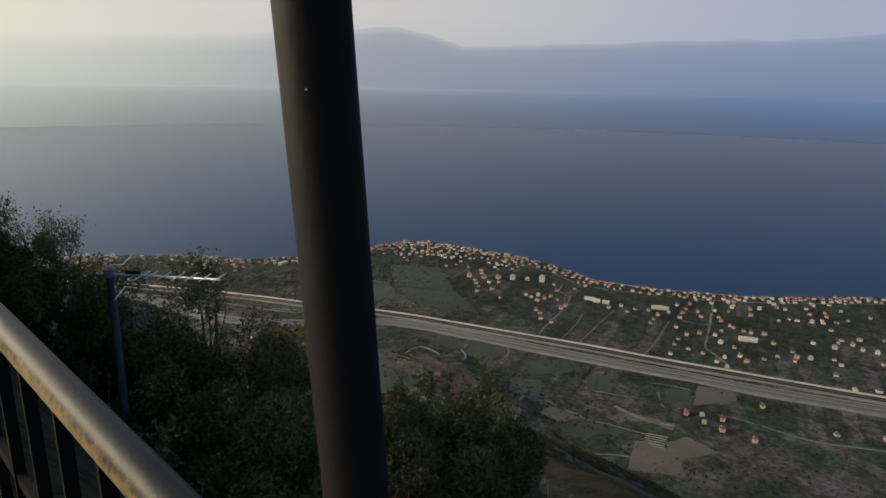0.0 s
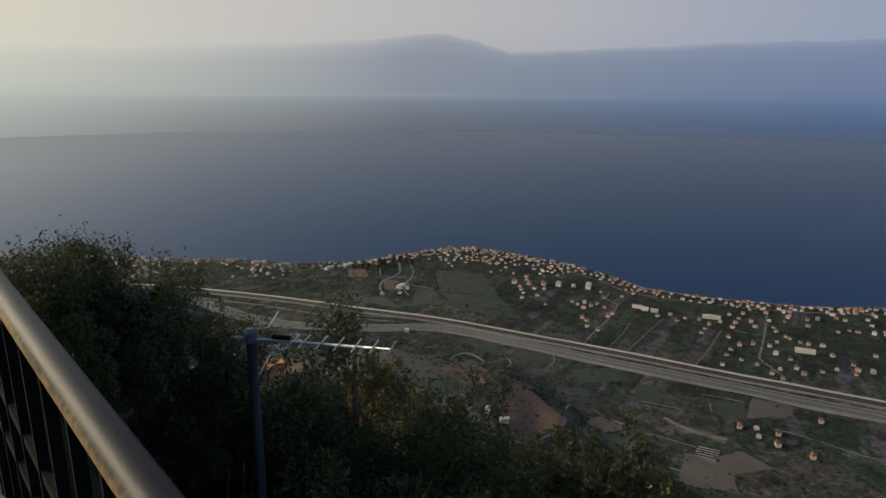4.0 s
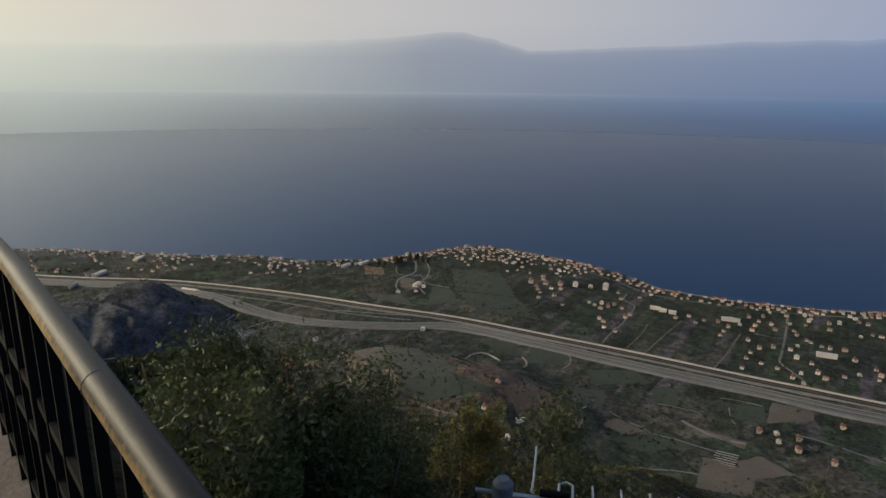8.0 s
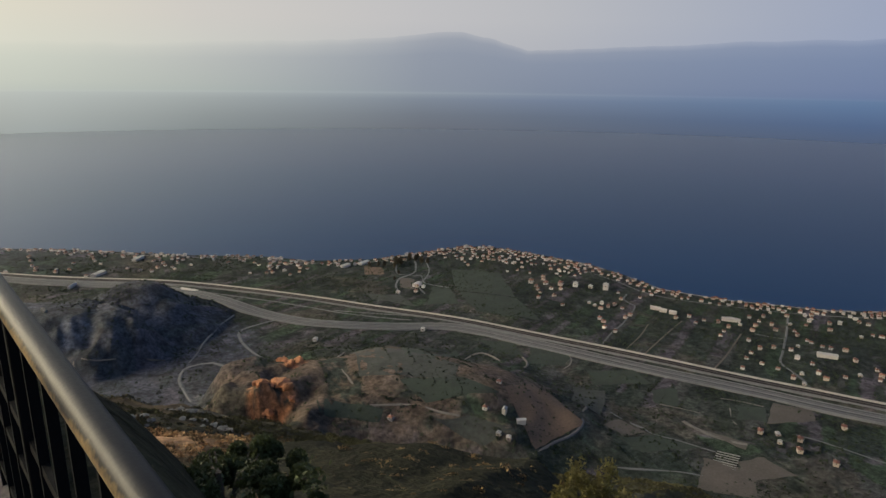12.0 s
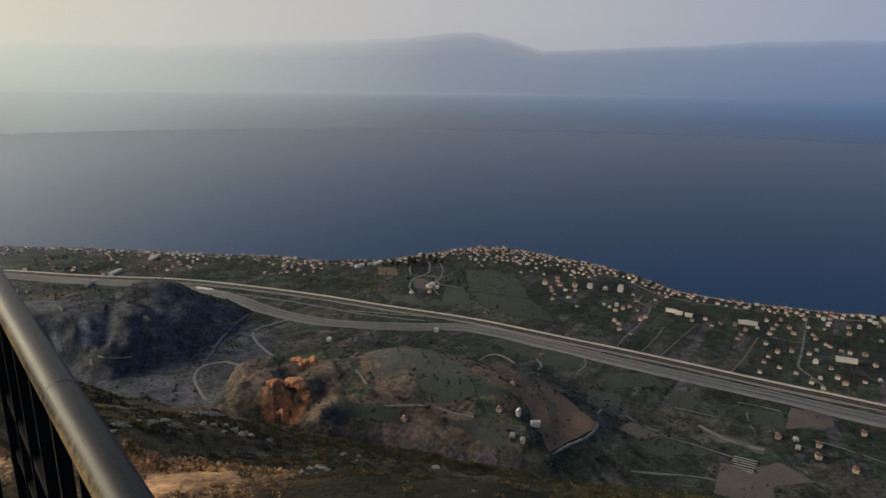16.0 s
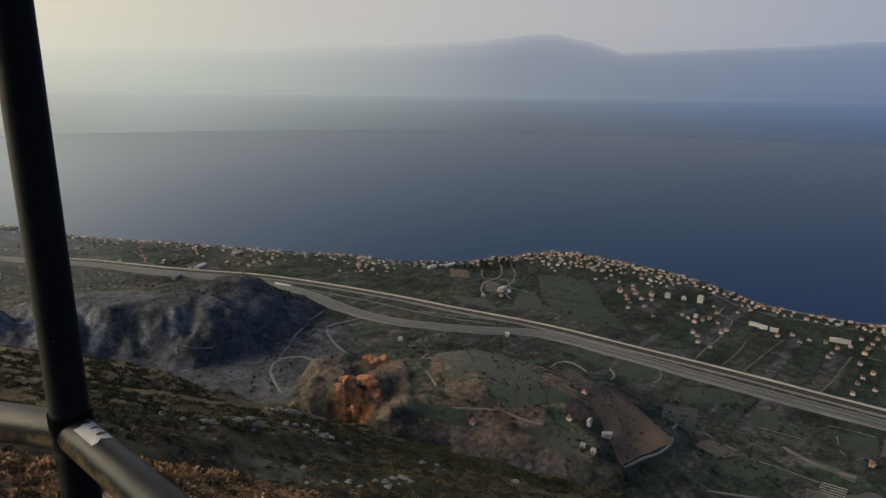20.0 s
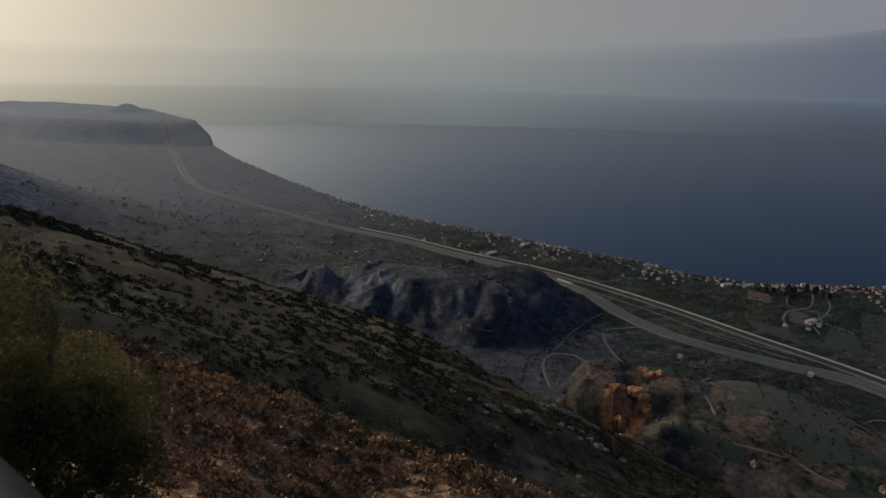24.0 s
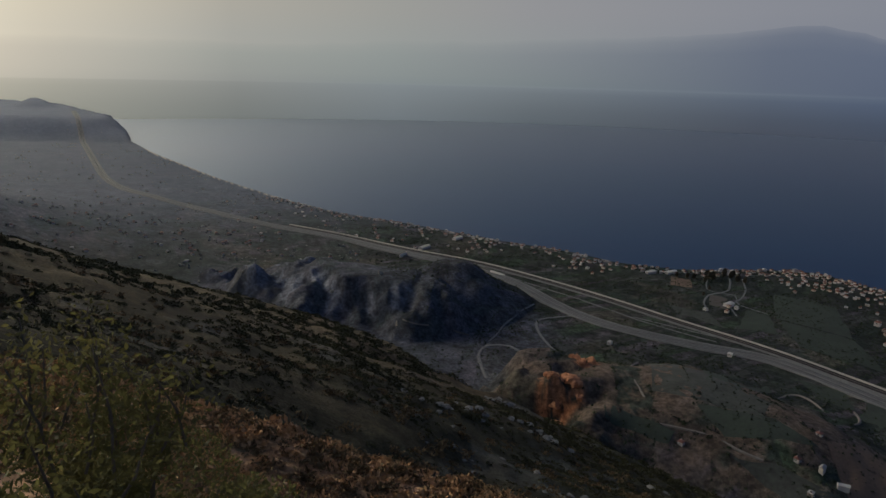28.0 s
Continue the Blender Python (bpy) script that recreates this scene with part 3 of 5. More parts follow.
# ---- terrace and railing ----
RAIL_PTS = [(0.05, -6.0), (0.0, 0.0), (-0.06, 5.0), (-0.128, 10.5), CORNER, POLE_B, (POLE_B[0] + D46[0] * 7, POLE_B[1] + D46[1] * 7)]


def terrace():
    bm = bmesh.new()
    outer = [Vector((x + 0.10, y, 0)) for x, y in RAIL_PTS]
    inner = [Vector((-5.5, -6, 0)), Vector((-5.5, 13, 0)), Vector((-9.5, 17.5, 0))]
    top = [bm.verts.new(p) for p in outer + inner[::-1]]
    bot = [bm.verts.new(p - Vector((0, 0, 0.8))) for p in outer + inner[::-1]]
    bm.faces.new(top)
    bm.faces.new(bot[::-1])
    for i in range(len(top)):
        j = (i + 1) % len(top)
        bm.faces.new((top[i], bot[i], bot[j], top[j]))
    bmesh.ops.recalc_face_normals(bm, faces=bm.faces)
    return tagged(part("pavement", bm, M_PAVE), "worn pinkish concrete terrace beside the railing", "pavement", kind="structure")


terrace()


def railing():
    root = empty("railing", Matrix.Translation((0, 5, 0)), "black steel railing with a worn round handrail", "railing")
    off = Vector((0, 5, 0))
    bm = bmesh.new()
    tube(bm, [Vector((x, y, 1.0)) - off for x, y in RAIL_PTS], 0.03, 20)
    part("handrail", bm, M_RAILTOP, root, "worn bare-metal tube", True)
    for jx, jy in ((-0.118, 9.6), (-0.235, 13.45)):
        bm = bmesh.new()
        tube(bm, [Vector((jx, jy - 0.004, 1.0)) - off, Vector((jx, jy + 0.004, 1.0)) - off], 0.0305, 20)
        part("weld_seam", bm, M_RAILTOP, root)
    bm = bmesh.new()
    a, b = Vector((*CORNER, 1.0)), Vector((*POLE_B, 1.0))
    d = (b - a).normalized()
    n = Vector((-d.y, d.x, 0))
    q = a.lerp(b, 0.87) - off
    grid = {}
    for i in range(9):
        for k in range(5):
            t = radians(62 + 14 * k)
            wob = 0.010 * noise.noise(Vector((i * 0.9, k * 0.8, 2)))
            grid[i, k] = bm.verts.new(q + d * (0.008 * i + wob) + (n * math.cos(t) + Vector((0, 0, 1)) * math.sin(t)) * 0.0306)
    for i in range(8):
        for k in range(4):
            if noise.noise(Vector((i * 0.7, k * 0.9, 5))) > -0.25:
                bm.faces.new((grid[i, k], grid[i + 1, k], grid[i + 1, k + 1], grid[i, k + 1]))
    part("sticker_remnant", bm, M_WALL, root, "torn white paper sticker remnant")
    for za, zb in ((0.60, 0.63), (0.42, 0.45), (0.08, 0.11)):
        bm = bmesh.new()
        for (ax, ay), (bx, by) in zip(RAIL_PTS, RAIL_PTS[1:]):
            a, b = Vector((ax, ay, 0)) - off, Vector((bx, by, 0)) - off
            n = Vector((-(b - a).y, (b - a).x, 0)).normalized() * 0.008
            vs = [bm.verts.new(q + Vector((0, 0, z))) for z in (za, zb) for q in (a - n, a + n, b + n, b - n)]
            for f in ((0, 1, 2, 3), (7, 6, 5, 4), (0, 4, 5, 1), (1, 5, 6, 2), (2, 6, 7, 3), (3, 7, 4, 0)):
                bm.faces.new([vs[i] for i in f])
        bmesh.ops.recalc_face_normals(bm, faces=bm.faces)
        part("crossbar", bm, M_METAL, root)
    bar = bmesh.new()
    box(bar, (-0.012, -0.006, 0.0), (0.012, 0.006, 0.975))
    bar_me = bpy.data.meshes.new("baluster")
    bar.to_mesh(bar_me)
    bar.free()
    bar_me.materials.append(M_METAL)
    for (ax, ay), (bx, by) in zip(RAIL_PTS, RAIL_PTS[1:]):
        a, b = Vector((ax, ay, 0)), Vector((bx, by, 0))
        n = max(1, round((b - a).length / 0.215))
        for i in range(n):
            ob = new("baluster", bar_me)
            ob.parent = root
            ob.matrix_local = Matrix.Translation(a.lerp(b, i / n) - off) @ Matrix.Rotation(math.atan2(-(bx - ax), by - ay), 4, "Z")
    # stouter posts carry the rail
    post = bmesh.new()
    box(post, (-0.02, -0.02, 0.0), (0.02, 0.02, 0.985))
    bmesh.ops.bevel(post, geom=post.edges, offset=0.003, segments=1, affect="EDGES")
    post_me = bpy.data.meshes.new("post")
    post.to_mesh(post_me)
    post.free()
    post_me.materials.append(M_METAL)
    for y in (-4.6, -2.7, -0.8, 1.1, 3.0, 6.72, 8.6, 10.48, 12.4):
        ob = new("post", post_me)
        ob.parent = root
        ob.location = Vector((np.interp(y, [q[1] for q in RAIL_PTS[:5]], [q[0] for q in RAIL_PTS[:5]]), y, 0)) - off
    ob = new("post", post_me)
    ob.parent = root
    ob.location = Vector((*CORNER, 0)) - off
    return root


railing()


def roof_pole(x, y, lean, marks):
    root = empty("canopy_post", Matrix.Translation((x, y, 0)), "black painted steel post rising from the railing", "post", "posts along the railing")
    d = Vector((lean[0], lean[1], 1))
    bm = bmesh.new()
    tube(bm, [d * 0, d * 3.6], 0.0275, 28)
    part("shaft", bm, M_METAL, root, smooth=True)
    bm = bmesh.new()
    tube(bm, [(0, 0, 0), (0, 0, 0.012)], 0.06, 24)
    part("base_plate", bm, M_METAL, root)
    bm = bmesh.new()
    tube(bm, [d * 0.965, d * 1.035], 0.031, 24)
    part("clamp", bm, M_METAL, root, smooth=True)
    for z, a in marks:
        bm = bmesh.new()
        c = d * z + Vector((math.cos(a), math.sin(a), 0)) * 0.027
        bmesh.ops.create_icosphere(bm, subdivisions=1, radius=0.0011, matrix=Matrix.Translation(c))
        part("paint_chip", bm, M_WALL, root, "small chip of bare pale paint")
    return root


roof_pole(*POLE_A, (-0.045, 0.043), ((1.50, -2.5), (1.78, -2.2)))
roof_pole(*POLE_B, (0, 0), ((1.86, -1.75), (1.16, -1.85), (1.72, -2.3)))


# ---- roads, railway and fields on the coastal plain ----
def smooth_line(pts, step):
    """Catmull-Rom line through plan points, resampled."""
    P = [np.array(p, float) for p in pts]
    P = [2 * P[0] - P[1]] + P + [2 * P[-1] - P[-2]]
    out = []
    for a, b, c, d in zip(P, P[1:], P[2:], P[3:]):
        n = max(2, int(np.linalg.norm(c - b) / step))
        for i in range(n):
            t = i / n
            out.append(0.5 * (2 * b + (c - a) * t + (2 * a - 5 * b + 4 * c - d) * t * t + (3 * b - a - 3 * c + d) * t ** 3))
    out.append(P[-2])
    return np.array(out)


def side_of(line):
    t = np.gradient(line, axis=0)
    t /= np.linalg.norm(t, axis=1)[:, None]
    return np.stack([t[:, 1], -t[:, 0]], -1)


def level(line, half):
    """Road level: the highest ground across its width, smoothed along it."""
    n = side_of(line)
    z = np.max([height(*(line + n * o).T)[0] for o in (-half, 0, half)], axis=0)
    k = np.ones(7) / 7
    return np.convolve(np.pad(z, 3, "edge"), k, "valid")


def ribbon(name, line, z, a, b, lift, material, parent=None, skirt=4.0):
    """A band of road between offsets a and b of a line, with sides going down into the ground."""
    n = side_of(line)
    prof = [(a - 0.6, -skirt), (a, 0.0), (b, 0.0), (b + 0.6, -skirt)]
    v = np.stack([np.concatenate([line + n * o, (z + lift + dz)[:, None]], 1) for o, dz in prof], 1)
    m = len(line)
    idx = np.arange(m * 4).reshape(m, 4)
    f = np.concatenate([np.stack([idx[:-1, k], idx[:-1, k + 1], idx[1:, k + 1], idx[1:, k]], -1) for k in range(3)])
    return from_arrays(name, v.reshape(-1, 3), f, material, parent)


MOTORWAY = [(-1000, 3300), (-720, 2480), (-480, 1800), (-325, 1560), (-172, 1379), (-51, 1258), (55, 1160), (150, 1052), (230, 968), (266, 915), (295, 844), (317, 764), (353, 680), (422, 610), (482, 558), (521, 464), (562, 348), (600, 253), (626, 182), (690, 30), (800, -250)]
RAILWAY = [(-30, 1262), (75, 1162), (170, 1062), (265, 970), (339, 873), (401, 767), (460, 650), (511, 546), (564, 424), (604, 318), (640, 226), (662, 165), (730, 0), (840, -260)]


def motorway():
    line = smooth_line(MOTORWAY, 14)
    z = level(line, 12)
    root = empty("motorway", Matrix(), "pale grey four-lane motorway with a central barrier", "road", kind="structure")
    ribbon("carriageway", line, z, -8.4, -0.9, 1.5, M_ASPHALT, root)
    ribbon("carriageway", line, z, 0.9, 8.4, 1.5, M_ASPHALT, root)
    ribbon("median", line, z, -0.3, 0.3, 2.1, M_LANE, root)
    ribbon("crash_barrier", line, z, -9.3, -9.05, 2.0, M_LANE, root)
    ribbon("kerb", line, z, 9.2, 9.8, 1.9, M_LANE, root)
    for o in (-8.2, 7.9):
        ribbon("edge_line", line, z, o, o + 0.25, 1.56, M_LANE, root, skirt=0.05)
    for o in (-4.7, 4.5):
        ribbon("lane_line", line, z, o, o + 0.2, 1.56, M_LANE, root, skirt=0.05)
    return line, z


def railway():
    line = smooth_line(RAILWAY, 14)
    z = level(line, 6)
    root = empty("railway", Matrix(), "double-track railway on a pale ballast bed with a concrete wall", "railway", kind="structure")
    ribbon("track_bed", line, z, -4.6, 5.0, 2.0, M_BALLAST, root)
    ribbon("retaining_wall", line, z, -6.6, -5.2, 3.4, M_CONCRETE, root)
    ribbon("cable_trough", line, z, 5.4, 5.9, 2.2, M_LANE, root)
    for o in (-3.4, -1.9, 1.9, 3.4):
        ribbon("rail", line, z, o - 0.06, o + 0.06, 2.2, M_METAL, root, skirt=0.2)
    return line, z


MWAY_LINE, MWAY_Z = motorway()
RWAY_LINE, RWAY_Z = railway()

LANES = {
    "pale concrete service road": (2.6, [(255, 985), (300, 890), (352, 800), (405, 690), (455, 615)]),
    "winding asphalt valley road": (4.2, [(166, 560), (168, 585), (174, 617), (190, 638), (213, 633), (222, 612), (245, 598), (259, 608), (258, 632), (262, 678), (278, 712), (330, 722)]),
    "village road to the shore": (2.6, [(587, 424), (628, 440), (670, 453), (732, 479), (742, 488), (750, 509), (775, 522)]),
    "straight street down to the shore": (3.4, [(657, 225), (673, 239), (686, 257), (698, 272), (729, 283), (790, 305), (832, 321), (885, 342)]),
    "narrow side street of the village": (1.8, [(766, 332), (772, 312), (779, 302)]),
    "earth strip between green plots": (1.8, [(587, 395), (646, 413), (687, 429)]),
    "long earth strip between narrow fields": (2.2, [(600, 376), (659, 392), (733, 410)]),
    "pale earth strip beside the plots": (2.4, [(623, 308), (676, 320), (750, 341)]),
    "pale lane past the dark fields": (1.7, [(448, 312), (446, 294), (449, 279), (447, 270), (455, 252), (460, 235), (464, 222)]),
    "dirt track round the ploughed field": (2.4, [(330, 298), (339, 298), (358, 300), (377, 299), (395, 303), (403, 308), (408, 315), (426, 322)]),
    "dirt track over the plateau": (1.6, [(264, 443), (268, 459), (271, 474), (281, 492), (300, 530), (319, 550)]),
    "farm track below the plateau": (2.0, [(256, 406), (279, 392), (290, 384), (297, 370), (308, 356)]),
    "looping farm track": (1.6, [(493, 403), (507, 406), (519, 414), (527, 424), (534, 434)]),
    "pale track winding through plots": (1.9, [(412, 479), (420, 475), (435, 482), (450, 482), (452, 465), (440, 433), (446, 423), (461, 426), (473, 436), (480, 449)]),
    "lane between scattered houses": (1.8, [(543, 195), (548, 181), (550, 171), (552, 160), (560, 120), (583, 75), (600, 20)]),
    "broad pale farm track": (5.0, [(490, 266), (487, 250), (487, 236), (490, 223), (496, 212)]),
    "dry golden bank below the fields": (1.6, [(380, 258), (398, 240), (414, 223), (422, 210)]),
    "pale field track": (1.0, [(503, 297), (510, 280), (516, 264)]),
    "pale farm track by dark plots": (1.0, [(560, 268), (569, 253), (576, 235)]),
    "short pale farm track": (1.0, [(546, 252), (526, 240), (521, 233)]),
    "pale track in the eroded valley": (1.6, [(96, 677), (97, 685), (103, 692), (104, 680), (111, 675), (118, 673), (131, 671)]),
    "faint track across the valley": (1.2, [(154, 677), (163, 671), (176, 667)]),
    "dry pale stream bed": (2.4, [(290, 768), (262, 736), (246, 716), (227, 696), (208, 668), (194, 650)]),
    "approach road to the resort": (2.6, [(585, 690), (572, 735), (590, 770), (570, 800), (600, 850)]),
    "curving access road of the resort": (4.0, [(640, 850), (626, 829), (598, 795), (575, 784), (555, 778), (529, 751), (518, 731)]),
    "sandy lane through the resort": (3.0, [(659, 845), (623, 790), (592, 758), (557, 732), (538, 693)]),
    "service road beside the motorway": (2.4, [(401, 708), (431, 671), (465, 628)]),
    "coast road": (2.6, [(69, 1385), (217, 1250), (364, 1095), (450, 1015), (520, 930), (640, 870), (740, 850), (800, 790), (826, 690), (820, 580), (806, 500), (838, 420), (910, 310), (1060, 160)]),
}
for label, (wide, pts) in LANES.items():
    line = smooth_line(pts, 8)
    wide *= 0.7
    root = ribbon("lane", line, level(line, wide / 2), -wide / 2, wide / 2, 0.3, M_EARTH if "earth" in label or "faint" in label else M_DIRT if "track" in label else M_LANE, skirt=1.0)
    tagged(root, label, "road", kind="structure")

FIELD_MATS = [mat("ploughed_earth", (0.076, 0.058, 0.048), 0.95, scale=0.05, fine=0.6, vary=0.3), mat("dry_stubble", (0.085, 0.071, 0.060), 0.95, scale=0.05, fine=0.6, vary=0.3),
              mat("green_crop", (0.027, 0.037, 0.027), 0.95, scale=0.05, fine=0.5, vary=0.35), mat("olive_grove_soil", (0.043, 0.046, 0.040), 0.95, scale=0.06, fine=0.3, vary=0.45),
              mat("red_earth", (0.134, 0.085, 0.057), 0.95, scale=0.06, fine=0.5, vary=0.3)]
FIELD_LABEL = ["bare ploughed brown field", "dry straw-coloured stubble field", "dark green crop field", "dull olive-green grove plot", "reddish bare field"]


def field(corners, kind, n=7, lift=0.35):
    """A four-cornered plot lying on the land, with slightly wandering edges."""
    q = np.array(corners, float)
    u, w = np.meshgrid(np.linspace(0, 1, n), np.linspace(0, 1, n))
    p = (q[0] * ((1 - u) * (1 - w))[..., None] + q[1] * (u * (1 - w))[..., None] + q[2] * (u * w)[..., None] + q[3] * ((1 - u) * w)[..., None])
    x, y = p[..., 0], p[..., 1]
    x = x + 4 * fbm(x, y, 18, 3, 51)
    y = y + 4 * fbm(x, y, 18, 3, 52)
    z = height(x, y)[0] + lift
    idx = np.arange(n * n).reshape(n, n)
    f = np.stack([idx[:-1, :-1], idx[:-1, 1:], idx[1:, 1:], idx[1:, :-1]], -1).reshape(-1, 4)
    ob = from_arrays("field", np.stack([x, y, z], -1).reshape(-1, 3), f, FIELD_MATS[kind], smooth=True)
    return tagged(ob, FIELD_LABEL[kind], "field", "plots of farmland", "structure")


field([(336, 300), (362, 362), (408, 368), (400, 305)], 4, 12, 0.6)
field([(417, 299), (443, 297), (444, 273), (422, 280)], 1, 8, 0.6)
field([(405, 205), (448, 222), (462, 190), (425, 170)], 1, 8)
field([(224, 432), (266, 397), (253, 388), (217, 415)], 2, 9, 0.3)
field([(324, 542), (357, 412), (333, 392), (274, 449)], 3, 9, 0.3)
field([(295, 419), (343, 392), (351, 358), (294, 383)], 2, 9, 0.3)
field([(349, 491), (406, 535), (353, 457), (327, 458)], 2, 9, 0.3)
field([(358, 462), (433, 506), (424, 488), (344, 438)], 2, 9, 0.3)
field([(290, 364), (316, 350), (336, 317), (304, 325)], 3, 9, 0.3)
field([(509, 464), (543, 433), (501, 406), (471, 433)], 2, 9, 0.3)
field([(477, 514), (507, 487), (480, 449), (466, 472)], 2, 9, 0.3)
field([(419, 280), (454, 265), (461, 232), (415, 258)], 2, 9, 0.3)
field([(510, 386), (549, 358), (535, 325), (484, 360)], 2, 9, 0.3)
field([(521, 317), (551, 310), (512, 282), (501, 300)], 2, 9, 0.3)
field([(558, 250), (575, 234), (548, 220), (529, 236)], 2, 9, 0.3)
field([(590, 234), (606, 203), (587, 194), (543, 218)], 1, 9, 0.3)
field([(483, 261), (490, 243), (498, 212), (486, 210)], 1, 9, 0.3)
field([(465, 206), (486, 194), (483, 166), (441, 185)], 1, 9, 0.3)
field([(464, 365), (484, 343), (431, 310), (427, 341)], 3, 9, 0.3)
field([(652, 768), (699, 705), (627, 602), (581, 676)], 2, 9, 0.3)
field([(582, 668), (626, 598), (587, 519), (540, 590)], 2, 9, 0.3)
field([(567, 712), (582, 686), (545, 626), (509, 653)], 2, 9, 0.3)
field([(555, 875), (574, 853), (552, 814), (527, 832)], 4, 9, 0.3)
field([(559, 781), (570, 761), (541, 720), (527, 738)], 1, 9, 0.3)
field([(470, 745), (506, 710), (494, 654), (467, 715)], 3, 9, 0.3)


# ---- houses ----
def gable_roof(bm, w, d, z, rise, eave=0.5, hip=True):
    x0, y0 = w / 2 + eave, d / 2 + eave
    r = x0 - y0 * 0.9 if hip else x0
    v = [bm.verts.new(p) for p in ((-x0, -y0, z), (x0, -y0, z), (x0, y0, z), (-x0, y0, z), (-r, 0, z + rise), (r, 0, z + rise))]
    for f in ((0, 1, 5, 4), (2, 3, 4, 5), (1, 2, 5), (3, 0, 4), (3, 2, 1, 0)):
        bm.faces.new([v[i] for i in f])


def house(w, d, h, flat, wall, label):
    """A small house: walls, roof, chimney or parapet, windows, door and balcony."""
    root = empty("house", Matrix(), label, "house", "houses of the coastal villages")
    bm = bmesh.new()
    box(bm, (-w / 2, -d / 2, -2.5), (w / 2, d / 2, h))
    part("wall", bm, wall, root)
    bm = bmesh.new()
    if flat:
        box(bm, (-w / 2 - 0.3, -d / 2 - 0.3, h), (w / 2 + 0.3, d / 2 + 0.3, h + 0.35))
        box(bm, (-w / 5, -d / 5, h + 0.35), (w / 6, d / 6, h + 2.2))
        part("roof", bm, M_FLAT, root)
    else:
        gable_roof(bm, w, d, h, 0.24 * d)
        part("roof", bm, M_ROOF, root)
        bm = bmesh.new()
        box(bm, (w / 5, d / 6, h + 0.2), (w / 5 + 0.7, d / 6 + 0.6, h + 0.24 * d + 0.7))
        part("chimney", bm, wall, root)
    for side, count in ((-1, 2), (1, 2)):
        for k in range(count):
            bm = bmesh.new()
            x = (k - (count - 1) / 2) * w / 2.4
            box(bm, (x - 0.55, side * (d / 2 + 0.02) - 0.04, h - 2.1), (x + 0.55, side * (d / 2 + 0.02) + 0.04, h - 0.8))
            part("window", bm, M_DARKWIN, root)
    for side in (-1, 1):
        bm = bmesh.new()
        box(bm, (side * (w / 2 + 0.02) - 0.04, -0.6, h - 2.2), (side * (w / 2 + 0.02) + 0.04, 0.7, h - 0.8))
        part("window", bm, M_DARKWIN, root)
    bm = bmesh.new()
    box(bm, (-w / 3, -d / 2 - 1.3, h - 2.7), (w / 3, -d / 2, h - 2.5))
    part("balcony", bm, M_FLAT, root)
    return root


PROTO = [house(7.4, 6.2, 5.2, False, M_WALL, "white rendered house with a red tiled hip roof"),
         house(6.4, 5.8, 3.2, False, M_WALL, "low white house with a red tiled hip roof"),
         house(8.2, 6.2, 5.4, False, M_WALL2, "ochre rendered house with a red tiled roof"),
         house(7.6, 6.8, 5.6, True, M_WALL, "white two-storey house with a flat roof"),
         house(6.4, 5.4, 3.2, True, M_WALL2, "low pinkish house with a flat concrete roof"),
         house(11.5, 7, 7.8, True, M_WALL, "pale three-storey apartment house with a flat roof")]
taken = []


def place_house(x, y, proto, rz, gap=11.0):
    if any((x - a) ** 2 + (y - b) ** 2 < gap * gap for a, b in taken):
        return None
    taken.append((x, y))
    return copy_thing(PROTO[proto], Matrix.Translation((x, y, ground_z(x, y))) @ Matrix.Rotation(rz, 4, "Z") @ Matrix.Scale(0.64, 4))


def far_from_roads(x, y, clear=17.0):
    return min(np.min(np.hypot(MWAY_LINE[:, 0] - x, MWAY_LINE[:, 1] - y)), np.min(np.hypot(RWAY_LINE[:, 0] - x, RWAY_LINE[:, 1] - y))) > clear


# along the shore, in up to four rows
rh = random.Random(5)
shore = smooth_line(COAST[7:24], 4)
shore_n = side_of(shore)
houses = 0
for i in range(0, len(shore), 1):
    x, y = shore[i]
    town = 1.0 if 420 < y < 905 and x > 640 else (0.62 if x > 850 else 0.36)
    for k, off in enumerate((13, 27, 43)):
        if k > 2 or houses >= 105 or rh.random() > town * (0.62 if k == 0 else 0.15):
            continue
        hx, hy = x + shore_n[i][0] * (off + rh.uniform(-4, 4)), y + shore_n[i][1] * (off + rh.uniform(-4, 4))
        ang = math.atan2(shore_n[i][1], shore_n[i][0]) + math.pi / 2 + rh.uniform(-0.2, 0.2)
        if place_house(hx, hy, rh.choice((0, 0, 0, 1, 1, 2, 2, 2, 3, 4, 5) if town > 0.5 else (0, 1, 2, 3, 4)), ang, 7.0):
            houses += 1
# the scattered houses behind the shore, lane by lane
VILLAGE = [(769, 532), (777, 501), (801, 498), (819, 502), (695, 527), (693, 516), (707, 515), (689, 503), (704, 502), (717, 501), (746, 511), (715, 487),
           (653, 478), (648, 468), (631, 454), (685, 461), (698, 463), (631, 438), (736, 420), (756, 413), (741, 395), (759, 394), (767, 379), (741, 358)]
EAST = [(760, 362), (723, 353), (780, 357), (819, 364), (773, 338), (792, 343), (814, 349), (733, 324), (697, 304), (678, 300), (716, 303), (733, 295),
        (743, 280), (723, 265), (678, 266), (678, 283), (719, 248), (685, 245), (667, 246), (661, 233), (699, 234), (689, 223), (798, 321), (814, 333)]
STREET = [(814, 305), (835, 319), (802, 297), (793, 282), (789, 276), (762, 280), (868, 309), (883, 312), (887, 322), (914, 323), (879, 289), (891, 281),
          (783, 253), (784, 262), (929, 313), (863, 357), (886, 355), (790, 240), (712, 213), (837, 354), (866, 336), (907, 335), (729, 205), (745, 190)]
